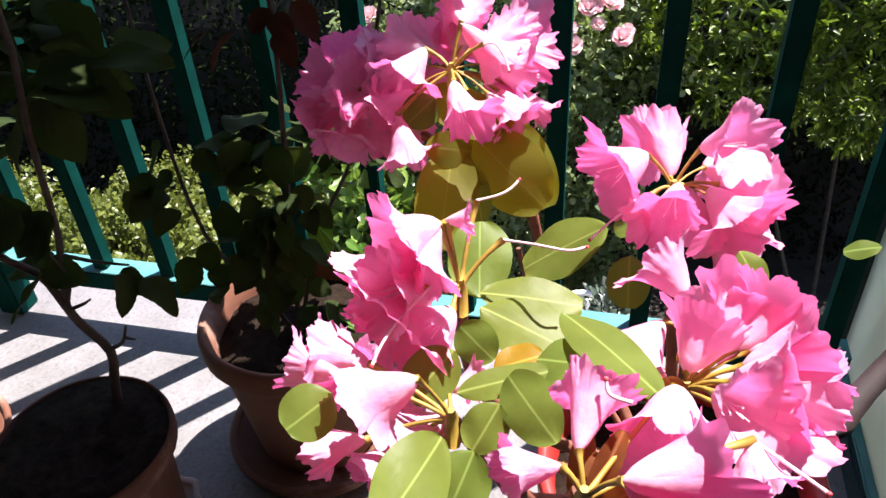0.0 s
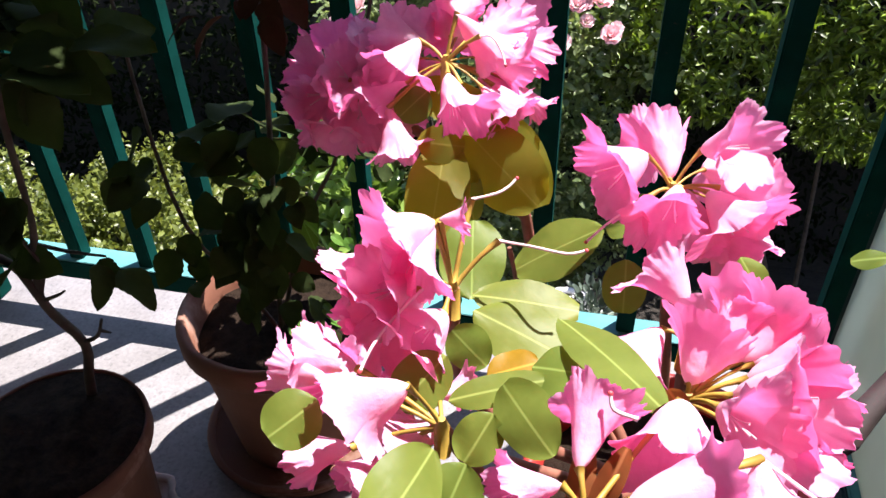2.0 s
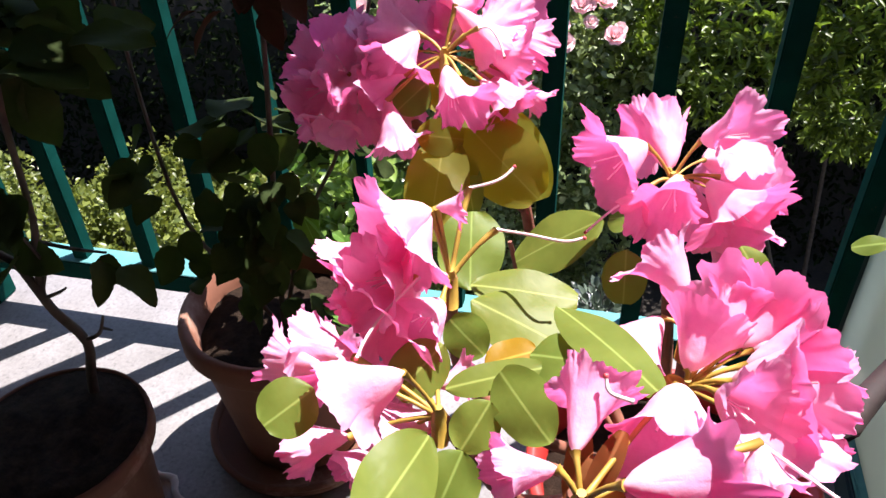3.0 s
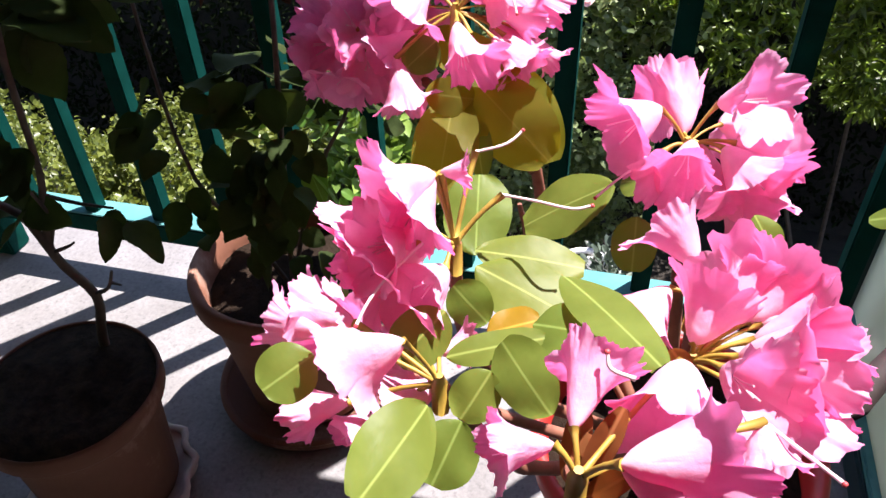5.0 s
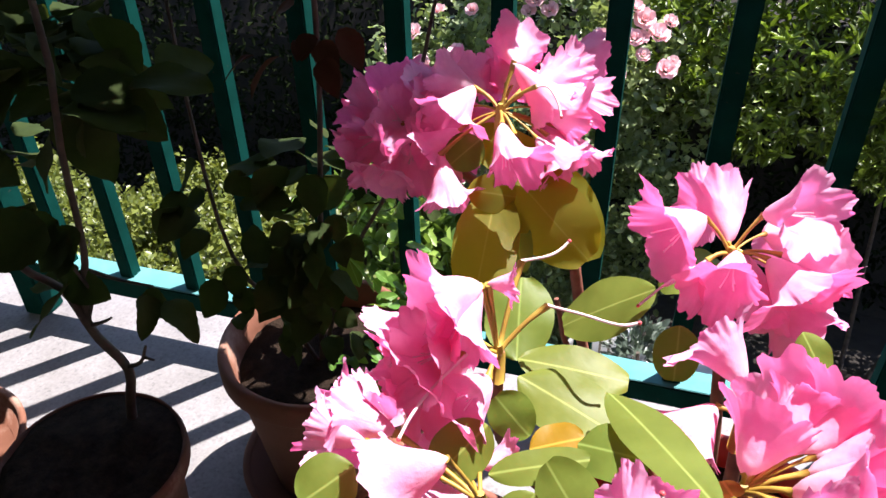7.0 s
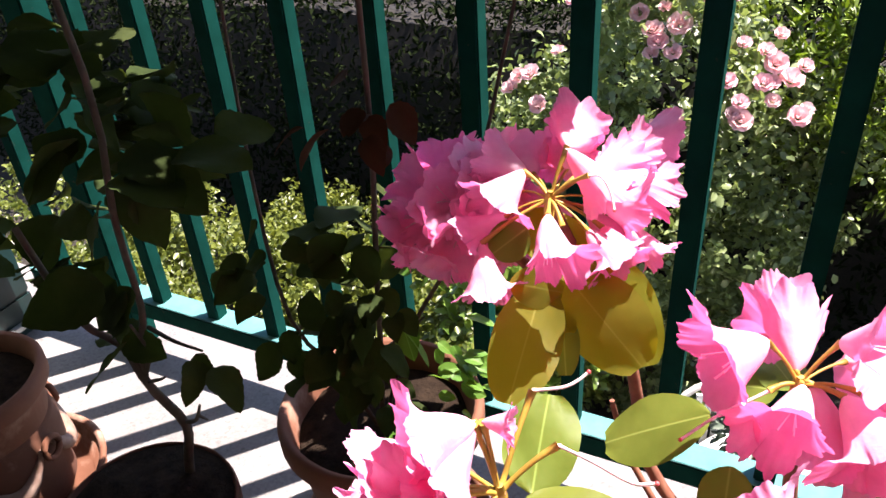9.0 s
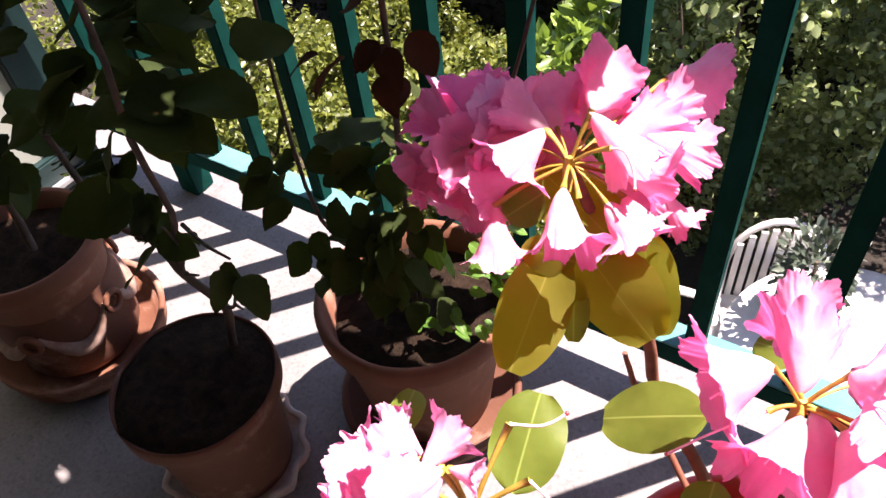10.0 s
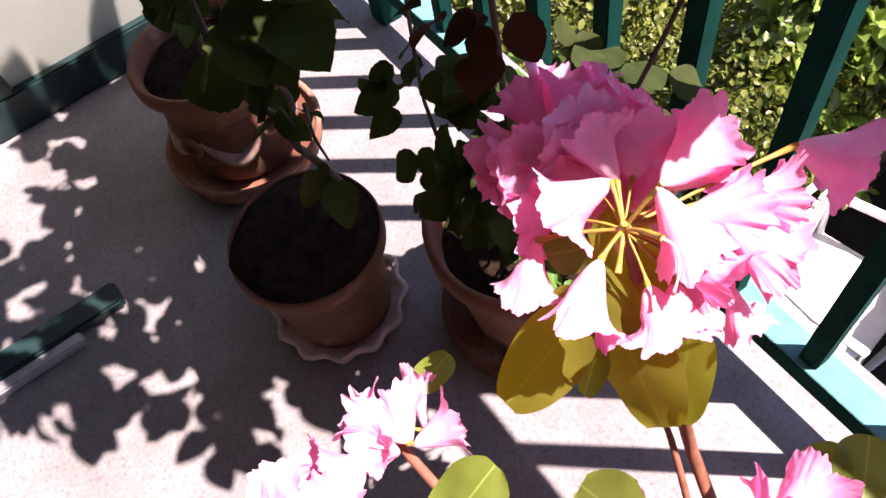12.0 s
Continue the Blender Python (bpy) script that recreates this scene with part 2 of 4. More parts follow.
def lathe_bm(profile, sides=40, wobble=0.0, scallop=None):
    """Turned shape from (radius, height) pairs; closed where the radius is 0."""
    bm = bmesh.new()
    rings = []
    for i, (r, z) in enumerate(profile):
        if r <= 1e-6:
            rings.append([bm.verts.new((0, 0, z))])
            continue
        ring = []
        for k in range(sides):
            q = 2 * math.pi * k / sides
            rr = r * (1 + wobble * noise.noise(Vector((math.cos(q) * 2, math.sin(q) * 2, z * 9))))
            if scallop and i in scallop:
                rr *= 1 + 0.05 * math.cos(q * 12)
            ring.append(bm.verts.new((rr * math.cos(q), rr * math.sin(q), z)))
        rings.append(ring)
    for r0, r1 in zip(rings, rings[1:]):
        for k in range(sides):
            a, b = r0[k % len(r0)], r0[(k + 1) % len(r0)]
            c, d = r1[(k + 1) % len(r1)], r1[k % len(r1)]
            vs = []
            for v in (a, b, c, d):
                if v not in vs:
                    vs.append(v)
            if len(vs) > 2:
                f = bm.faces.new(vs)
                f.smooth = True
    return bm


def leaf_mesh(name, length, width, mat, droop=0.25, fold=0.18, wave=0.0, toothed=False, seed=0, point=1.0, blunt=0.72, oval=False):
    """A leaf from its stalk at the origin along +y, face up, with a folded midrib and a drooping tip."""
    rnd = random.Random(seed)
    bm = bmesh.new()
    n, m = 14, 4
    rows = []
    ph = rnd.uniform(0, 6)
    for i in range(n + 1):
        t = i / n
        w = width * 0.5 * (math.sin(math.pi * min(1, t ** (0.85 * point))) ** blunt if 0 < t < 1 else 0.02)
        if oval:
            t = 0.5 - 0.5 * math.cos(math.pi * i / n)
            w = width * 0.5 * max(0.02, 1 - abs(2 * t - 1.04) ** 2.3 / 1.10) ** 0.62
        if toothed and 0 < t < 1:
            w *= 1.03 if i % 2 else 0.97
        row = []
        for j in range(-m, m + 1):
            s = j / m
            x = s * w
            z = abs(s) ** 1.7 * fold * w - droop * length * t * t + wave * width * math.sin(9 * t + ph + 2 * s) * abs(s)
            row.append(bm.verts.new((x, t * length, z)))
        rows.append(row)
    for r0, r1 in zip(rows, rows[1:]):
        for j in range(2 * m):
            f = bm.faces.new((r0[j], r0[j + 1], r1[j + 1], r1[j]))
            f.smooth = True
    me = bpy.data.meshes.new(name)
    bm.to_mesh(me)
    bm.free()
    me.materials.append(mat)
    return me


def leaf_pose(base, tip, face=(0, 0, 1), twist=0.0):
    """Turns a leaf so that it runs from base to tip with its upper face towards face."""
    y = (Vector(tip) - Vector(base)).normalized()
    x = y.cross(Vector(face)).normalized()
    z = x.cross(y)
    return Matrix.Translation(base) @ Matrix((x, y, z)).transposed().to_4x4() @ pose(0, 0, 0, 0, twist, 0)


def leaf_cloud(name, centres, length, width, mat, parent, seed=0, up=0.5, ways=None, label=""):
    """Very many small folded leaves as one mesh; centres is an n x 3 array."""
    rng = np.random.default_rng(seed)
    n = len(centres)
    tpl = np.array([(0, 0, 0), (0.5, 0.35, 0.10), (0.38, 0.75, 0.06), (0, 1, -0.10), (-0.38, 0.75, 0.06), (-0.5, 0.35, 0.10), (0, 0.5, -0.02)])
    faces = np.array([(0, 1, 6), (1, 2, 6), (2, 3, 6), (3, 4, 6), (4, 5, 6), (5, 0, 6)])
    d = rng.normal(size=(n, 3)) if ways is None else ways + rng.normal(size=(n, 3)) * 0.35
    d /= np.linalg.norm(d, axis=1)[:, None]
    f = rng.normal(size=(n, 3)) * (1 - up) + np.array((0, 0, up * 1.5))
    x = np.cross(d, f)
    x /= np.linalg.norm(x, axis=1)[:, None] + 1e-9
    z = np.cross(x, d)
    s = rng.uniform(0.65, 1.25, n)
    co = centres[:, None, :] + (tpl[None, :, 0, None] * width * x[:, None, :] + tpl[None, :, 1, None] * length * d[:, None, :] + tpl[None, :, 2, None] * length * z[:, None, :]) * s[:, None, None]
    me = bpy.data.meshes.new(name)
    me.from_pydata(co.reshape(-1, 3).tolist(), [], (faces[None] + 7 * np.arange(n)[:, None, None]).reshape(-1, 3).tolist())
    me.polygons.foreach_set("use_smooth", [True] * len(me.polygons))
    me.materials.append(mat)
    ob = new(name, me)
    ob.parent = parent
    ob["kind"] = "stuff"
    if label:
        ob["label"] = label
    return ob


def thing(name, label, category, group="", at=None):
    ob = new(name)
    ob.empty_display_size = 0.05
    if at is not None:
        ob.matrix_basis = at
    return tagged(ob, label, category, group)


# ---- balcony: floor, doors, house ----
BALCONY_LEFT, EDGE = -1.195, 1.105
floor = part("floor", box_bm(-1.9, 1.3, -0.30, EDGE, -0.16, 0.0, bevel=0.006), STONE)
tagged(floor, "worn pale grey stone balcony floor in sun and shade", "floor", kind="structure")


def house_wall():
    """Unseen facade, the camera's open doorway, and a dim room added against bounced light."""
    bm = bmesh.new()
    add_box(bm, -3.0, -1.12, -0.15, 0.10, -2.4, 3.0)
    add_box(bm, 0.42, 2.5, -0.15, 0.10, -2.4, 3.0)
    add_box(bm, -1.12, 0.42, -0.15, 0.10, 2.10, 3.0)
    add_box(bm, -1.12, 0.42, -0.31, 0.10, -2.4, -0.165)
    tagged(part("wall_south", bm, PLASTER), "plain plastered house wall with an open doorway", "wall", kind="structure")
    bm = bmesh.new()
    add_box(bm, -3.0, 2.5, -3.2, -3.0, -0.2, 2.6)
    add_box(bm, -3.2, -3.0, -3.2, -0.15, -0.2, 2.6)
    add_box(bm, 2.5, 2.7, -3.2, -0.15, -0.2, 2.6)
    tagged(part("wall_room", bm, ROOM), "plain dim walls of an unseen room, added to cut bounced light", "wall", kind="structure")
    tagged(part("ceiling", box_bm(-3.2, 2.7, -3.2, -0.15, 2.6, 2.8), ROOM), "plain ceiling of the unseen added room", "ceiling", kind="structure")
    tagged(part("floor_room", box_bm(-3.0, 2.5, -3.0, -0.305, -0.16, -0.004), WOOD), "dark wooden floor of the unseen added room", "floor", kind="structure")

    # unseen slab, added to keep sky light off the wall and railing
    tagged(part("ceiling_shade_slab", box_bm(-3.0, 2.5, 0.102, 0.95, 2.62, 2.80), PLASTER), "unseen plain slab added overhead to darken the shade", "ceiling", kind="structure")


house_wall()


def side_panel(name, x, face, label, y1=0.97, low=0.105, stile=0.08, strip=METAL):
    """A glazed panel with a dark frame, standing across the end of the balcony. face: +1 where the room side looks to +x."""
    root = thing(name, label, "glazed panel")
    root["kind"] = "structure"
    y0, t = 0.30, 0.045
    x0, x1 = (x - t, x) if face > 0 else (x, x + t)
    part("bottom_rail", box_bm(x0, x1, y0, y1, 0.0, low, bevel=0.004), FRAME, root)
    part("top_rail", box_bm(x0, x1, y0, y1, 0.95, 1.01, bevel=0.004), FRAME, root)
    for a, d in ((y0, y0 + 0.08), (y1 - stile, y1)):
        part("stile", box_bm(x0, x1, a, d, low, 0.95, bevel=0.004), FRAME, root)
    xm = (x0 + x1) / 2
    part("pane", box_bm(xm - 0.004, xm + 0.004, y0 + 0.075, y1 - stile + 0.005, low - 0.005, 0.955), PANE, root, "pale frosted glass pane")
    if face > 0:
        # pale strip paints in the sun glinting on the frame's ridges
        part("frame_strip", box_bm(x, x + 0.012, 0.70, y1 - 0.01, 0.02, 0.032, bevel=0.002), strip, root, "grey metal strip standing for sun glints on the ridged frame")
    else:
        part("frame_strip", box_bm(x + 0.005, x + 0.017, y0 + 0.01, y1 - 0.01, low, low + 0.010, bevel=0.002), strip, root, "teal painted strip along the pane")
    return root


side_panel("side_panel_1", BALCONY_LEFT + 0.03, 1, "glazed side panel with dark green frame and pale frosted pane", 0.97, 0.078)
side_panel("side_panel_2", 0.379, -1, "glazed side panel with dark frame beside the rhododendron", 1.10, 0.045, 0.022, PAINT)

# low sill at the room's threshold
sill = thing("door_sill", "low dark sill with a pale metal edge strip", "sill")
part("sill_body", box_bm(-0.745, -0.70, 0.11, 0.36, 0.0, 0.02, bevel=0.004), FRAME, sill)
part("edge_strip", box_bm(-0.699, -0.678, 0.11, 0.285, 0.0, 0.016, bevel=0.003), METAL, sill, "pale metal strip")


# ---- railing ----
STEP, BAR = 0.12, 0.0235
railing = thing("railing", "dark teal green painted metal balcony railing", "railing")
part("bottom_rail", box_bm(-1.165, 0.378, 0.984, 1.022, 0.082, 0.117, bevel=0.0025), SHADED_PAINT, railing)
# lighter strip paints the sunlit top of the rail
part("lit_rail_top", box_bm(-1.165, 0.378, 0.9835, 1.0225, 0.1172, 0.12, bevel=0.0008), PAINT, railing, "teal top strip, lighter to paint in the sun on the rail")
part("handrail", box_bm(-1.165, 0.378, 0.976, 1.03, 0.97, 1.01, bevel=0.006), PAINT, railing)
part("post", box_bm(-0.966, -0.921, 0.981, 1.025, 0.0, 0.972, bevel=0.003), SHADED_PAINT, railing, "stout post standing on the floor")
bar_mesh = None
for k in (-9, -7, -6, -5, -4, -3, -2, -1, 0, 1, 2, 3):
    if bar_mesh is None:
        ob = part("bar", box_bm(-BAR / 2, BAR / 2, -BAR / 2, BAR / 2, 0.118, 0.972, bevel=0.002), SHADED_PAINT, railing)
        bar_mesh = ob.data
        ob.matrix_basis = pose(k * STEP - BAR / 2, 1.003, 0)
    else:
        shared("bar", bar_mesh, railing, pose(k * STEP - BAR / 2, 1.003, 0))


# ---- pots ----
def smoothed(pts, steps=4):
    """A smooth run through the given points."""
    p = [Vector(q) for q in pts]
    p = [p[0] * 2 - p[1]] + p + [p[-1] * 2 - p[-2]]
    run = []
    for i in range(1, len(p) - 2):
        for s in range(steps):
            t = s / steps
            run.append(0.5 * (2 * p[i] + (p[i + 1] - p[i - 1]) * t + (2 * p[i - 1] - 5 * p[i] + 4 * p[i + 1] - p[i + 2]) * t ** 2 + (3 * p[i] - p[i - 1] - 3 * p[i + 1] + p[i + 2]) * t ** 3))
    return run + [p[-2]]


def pot(name, label, x, y, rim_r, height, foot_r, mat, lip=0.03, saucer=0.0, soil_drop=0.035, t=0.011):
    root = thing(name, label, "flower pot", "pots on the balcony", pose(x, y, 0))
    z0 = 0.014 if saucer else 0.0
    prof = [(0, z0), (foot_r, z0), (foot_r + 0.003, z0 + 0.006), (rim_r - 0.014, z0 + height - lip - 0.006), (rim_r - 0.004, z0 + height - lip), (rim_r, z0 + height - lip + 0.006),
            (rim_r, z0 + height - 0.006), (rim_r - min(0.004, 0.5 * t), z0 + height), (rim_r - t, z0 + height - 0.002), (rim_r - t - 0.006, z0 + height - lip), (foot_r, z0 + height * 0.5), (0, z0 + height * 0.5)]
    part("body", lathe_bm(prof, 48, 0.01), mat, root)
    r = rim_r - t - (0.004 if t > 0.006 else 0.0)
    bm = lathe_bm([(0, 0.006), (r * 0.3, 0.010), (r * 0.6, 0.004), (r * 0.85, 0.006), (r, 0.0)], 32, 0.05)
    for v in bm.verts:
        v.co.z += z0 + height - soil_drop + 0.012 * noise.noise(v.co * 25)
    part("soil", bm, SOIL, root, "dark crumbly soil")
    return root


def saucer(name, label, x, y, r, h, mat, scallop=False, z=0.0):
    root = thing(name, label, "saucer", "saucers under the pots", pose(x, y, z))
    dish = [(0, 0.0), (r * 0.82, 0.0), (r * 0.95, h * 0.4), (r - 0.003, h - 0.004), (r - 0.009, h - 0.004), (r * 0.80, 0.012), (0, 0.010)]
    part("dish", lathe_bm(dish, 60, 0.01, {2, 3, 4} if scallop else None), mat, root)
    lip = [(r - 0.010, h - 0.005), (r - 0.002, h - 0.005), (r, h), (r - 0.004, h + 0.003), (r - 0.010, h), (r - 0.010, h - 0.005)]
    part("rim", lathe_bm(lip, 60, 0.01, {0, 1, 2, 3, 4, 5} if scallop else None), mat, root)
    return root


GARLAND = plain_material("worn_garland_clay", (0.17, 0.085, 0.055), (0.34, 0.24, 0.19), 40.0, 0.9, 0, 0.5)
LIMED = plain_material("limed_clay", (0.34, 0.27, 0.22), (0.55, 0.48, 0.42), 26.0, 0.9, 0, 0.4)
saucer("pot_saucer", "scalloped lime-crusted clay saucer under a pot", -0.485, 0.622, 0.097, 0.026, LIMED, True)
pot_front = pot("flower_pot", "broad brown terracotta pot filled with dark soil", -0.485, 0.622, 0.0995, 0.186, 0.072, CLAY_DARK, 0.03, 0.02, 0.004, 0.004)
saucer("pot_saucer", "dark terracotta saucer with a chipped rim", -0.310, 0.834, 0.125, 0.03, CLAY_DARK)
pot_mid = pot("flower_pot", "large terracotta pot holding a rose bush", -0.310, 0.834, 0.121, 0.222, 0.080, CLAY, 0.034, 0.02, 0.04)
saucer("pot_saucer", "wide orange terracotta saucer under a tall pot", -0.836, 0.657, 0.131, 0.05, CLAY)
pot_tall = pot("flower_pot", "tall terracotta pot with a leafy plant", -0.846, 0.658, 0.108, 0.214, 0.074, CLAY, 0.03, 0.02, 0.03)
# the tall pot's moulded lower body: swags and ring ears
part("moulded_body", lathe_bm([(0.070, 0.016), (0.084, 0.016), (0.091, 0.03), (0.088, 0.05), (0.094, 0.09), (0.095, 0.125), (0.090, 0.14), (0.092, 0.148), (0.087, 0.155), (0.076, 0.158)], 48, 0.02), CLAY_DARK, pot_tall)
for k in range(5):
    q0 = math.radians(232 + 72 * k)
    swag = []
    for s in range(9):
        q = q0 + math.radians(72) * (0.08 + 0.84 * s / 8)
        swag.append((0.094 * math.cos(q), 0.094 * math.sin(q), 0.125 - 0.045 * math.sin(math.pi * s / 8)))
    part("garland", tube_bm(swag, [0.004, 0.007, 0.010, 0.012, 0.013, 0.012, 0.010, 0.007, 0.004], 8), GARLAND, pot_tall, "pale worn garland relief")
    ring = [Vector((0.103 * math.cos(q0), 0.103 * math.sin(q0), 0.122)) + Vector((-math.sin(q0), math.cos(q0), 0)) * 0.014 * math.cos(a) + Vector((0, 0, 0.016 * math.sin(a))) for a in np.linspace(0, 2 * math.pi, 13)]
    part("ear_ring", tube_bm(ring, 0.0045, 8), CLAY, pot_tall)
RED_PLASTIC = plain_material("red_plastic", (0.42, 0.025, 0.02), (0.55, 0.045, 0.035), 12.0, 0.4, 0, 0.1)
pot_rhodo = pot("flower_pot", "red plastic pot holding the pink rhododendron", 0.145, 0.668, 0.132, 0.25, 0.095, RED_PLASTIC, 0.03, 0.0, 0.035)


# ---- rhododendron ----
def flower_mesh(seed, open_=1.0, fray=1.0):
    """A wide, soft bell with five broad ruffled lobes and a finely crimped hem; throat at the origin, mouth towards +z, stamens inside."""
    rnd = random.Random(seed)
    bm = bmesh.new()
    sides, n = 230, 18
    lobe = [rnd.uniform(0.75, 1.3) for _ in range(5)]
    flare = [rnd.uniform(-0.5, 1.5) for _ in range(5)]
    phase = [rnd.uniform(0, 6.28) for _ in range(5)]
    waves = [rnd.choice((1.5, 2.0, 2.5)) for _ in range(5)]
    squash, sag = rnd.uniform(-0.22, 0.22), rnd.uniform(-0.010, 0.010)
    off = Vector((seed * 3.71, seed * 1.93, seed * 0.77))
    rings = []
    for i in range(n + 1):
        v = (i / n) ** 0.8
        late = max(0.0, v - 0.45) / 0.55
        ring = []
        for k in range(sides):
            u = 2 * math.pi * k / sides
            x = (u / (2 * math.pi) * 5) % 5
            li, w = int(x), x - int(x)
            c = math.sin(math.pi * w)                       # 1 in the middle of a lobe, 0 in the cut between two
            broad = min(1.0, 1.5 * c) ** 0.7
            around = Vector((math.cos(u), math.sin(u), 0))
            r = 0.0026 + 0.030 * open_ * (0.74 * v ** 0.72 + 0.26 * v ** 4) * (1 - 0.05 * (1 - broad) * v)
            z = 0.043 * v * (1 + late * (0.20 * broad * lobe[li] - 0.11))
            z -= 0.010 * flare[li] * late ** 3 * broad
            r += 0.0085 * flare[li] * late ** 3 * broad
            q = u + 0.12 * noise.noise(Vector((math.cos(u) * 1.4, math.sin(u) * 1.4, v * 1.5 + seed))) * v
            p = Vector((r * math.cos(q), r * math.sin(q), z))
            out = Vector((math.cos(q), math.sin(q), 0.35))
            fold = max(0.0, 1 - abs(noise.noise(p * 42 + off)) * 5) ** 2
            p += out * (0.0058 * noise.noise(p * 22 - off) + 0.0026 * noise.noise(p * 62 + off) + 0.0012 * noise.noise(p * 120 - off) - 0.0010 * fold) * v ** 1.1
            ruffle = math.sin(2 * math.pi * waves[li] * w + phase[li]) * c * (0.7 + 0.6 * noise.noise(around * 2.1 + off))
            p += out * ((0.0040 * ruffle + 0.0026 * noise.noise(around * 6.5 + off)) * late ** 3 + 0.0045 * noise.noise(around * 2.3 - off) * late ** 2)
            hem = max(0.0, (v - 0.86) / 0.14) ** 1.6 * fray
            ph = 9 * noise.noise(around * 2.6 + off)
            crimp = math.sin(u * 29 + ph) * (0.6 + 0.9 * noise.noise(around * 5 - off)) + 0.4 * math.sin(u * 46 + 1.7 * ph)
            p += out * (0.0008 * crimp) * hem
            p += Vector((0.3 * math.cos(q), 0.3 * math.sin(q), 0.95)) * (0.0003 * math.sin(u * 33 - ph) + 0.0016 * noise.noise(around * 5 + off)) * hem
            ring.append(bm.verts.new((p.x * (1 + squash) + sag * v * v, p.y * (1 - squash), p.z)))
        rings.append(ring)
    tip = bm.verts.new((0, 0, -0.002))
    for k in range(sides):
        bm.faces.new((tip, rings[0][(k + 1) % sides], rings[0][k])).smooth = True
    for r0, r1 in zip(rings, rings[1:]):
        for k in range(sides):
            bm.faces.new((r0[k], r0[(k + 1) % sides], r1[(k + 1) % sides], r1[k])).smooth = True
    whole = len(bm.faces)
    for k in range(4):
        q = rnd.uniform(0, 6.28)
        reach = rnd.uniform(0.003, 0.008)
        add_tube(bm, [(0, 0, 0.004), (0.4 * reach * math.cos(q), 0.4 * reach * math.sin(q), 0.022), (reach * math.cos(q), reach * math.sin(q), rnd.uniform(0.030, 0.042))], [0.0004, 0.0004, 0.0007], 4)
    bm.faces.ensure_lookup_table()
    for f in bm.faces[whole:]:
        f.material_index = 1
    me = bpy.data.meshes.new("flower")
    bm.to_mesh(me)
    bm.free()
    me.materials.append(PETAL)
    me.materials.append(STYLE)
    return me


FLOWERS = [flower_mesh(s, o, f) for s, o, f in ((1, 0.95, 1.0), (2, 0.8, 1.3), (3, 1.0, 1.1), (4, 0.85, 1.4), (5, 1.05, 1.2), (6, 0.75, 1.4), (7, 0.9, 1.3), (8, 0.95, 1.1), (9, 0.8, 1.2), (10, 1.0, 1.3))]


def along(way, spin=0.0):
    """Turns +z into the given direction."""
    return Vector(way).normalized().to_track_quat("Z", "Y").to_matrix().to_4x4() @ pose(0, 0, 0, 0, 0, spin)


rhodo = thing("rhododendron", "potted rhododendron with ruffled pink flowers, some wilting", "flowering shrub")
FOOT = (0.13, 0.68, 0.20)
STEMS = (
    [FOOT, (0.07, 0.735, 0.29), (0.011, 0.748, 0.365), (-0.004, 0.730, 0.476), (-0.04, 0.728, 0.55), (-0.07, 0.735, 0.60)],
    [(-0.004, 0.730, 0.476), (-0.05, 0.745, 0.50), (-0.11, 0.765, 0.53), (-0.154, 0.764, 0.545)],
    [FOOT, (0.055, 0.72, 0.30), (-0.002, 0.738, 0.375), (-0.012, 0.730, 0.42), (-0.016, 0.726, 0.442)],
    [FOOT, (0.09, 0.62, 0.30), (0.02, 0.56, 0.40), (-0.018, 0.535, 0.48), (-0.018, 0.517, 0.57)],
    [FOOT, (0.125, 0.66, 0.35), (0.112, 0.66, 0.47), (0.102, 0.659, 0.55)],
    [FOOT, (0.09, 0.58, 0.32), (0.03, 0.48, 0.43), (-0.007, 0.44, 0.545)],
    [FOOT, (0.06, 0.62, 0.28), (-0.05, 0.58, 0.36), (-0.13, 0.565, 0.43)],
    [FOOT, (0.14, 0.58, 0.33), (0.12, 0.49, 0.46), (0.107, 0.465, 0.56)],
    [FOOT, (0.13, 0.55, 0.33), (0.08, 0.43, 0.48), (0.062, 0.375, 0.59)],
    [FOOT, (0.135, 0.61, 0.34), (0.12, 0.55, 0.46), (0.113, 0.533, 0.53)],
)
for j, pts in enumerate(STEMS):
    n = len(pts)
    slim = 0.55 if j == 2 else 1.0
    run = smoothed(pts, 3)
    n = len(run)
    part("stem", tube_bm(run, [slim * (0.0062 - 0.0024 * k / (n - 1)) for k in range(n)]), BARK, rhodo)
part("stem", tube_bm([(0.225, 0.52, 0.575), (0.190, 0.478, 0.562), (0.179, 0.464, 0.557), (0.150, 0.444, 0.542), (0.14, 0.50, 0.42), FOOT], [0.006, 0.0065, 0.008, 0.0065, 0.006, 0.008]), DARK_WOOD, rhodo, "dark knotty side branch")


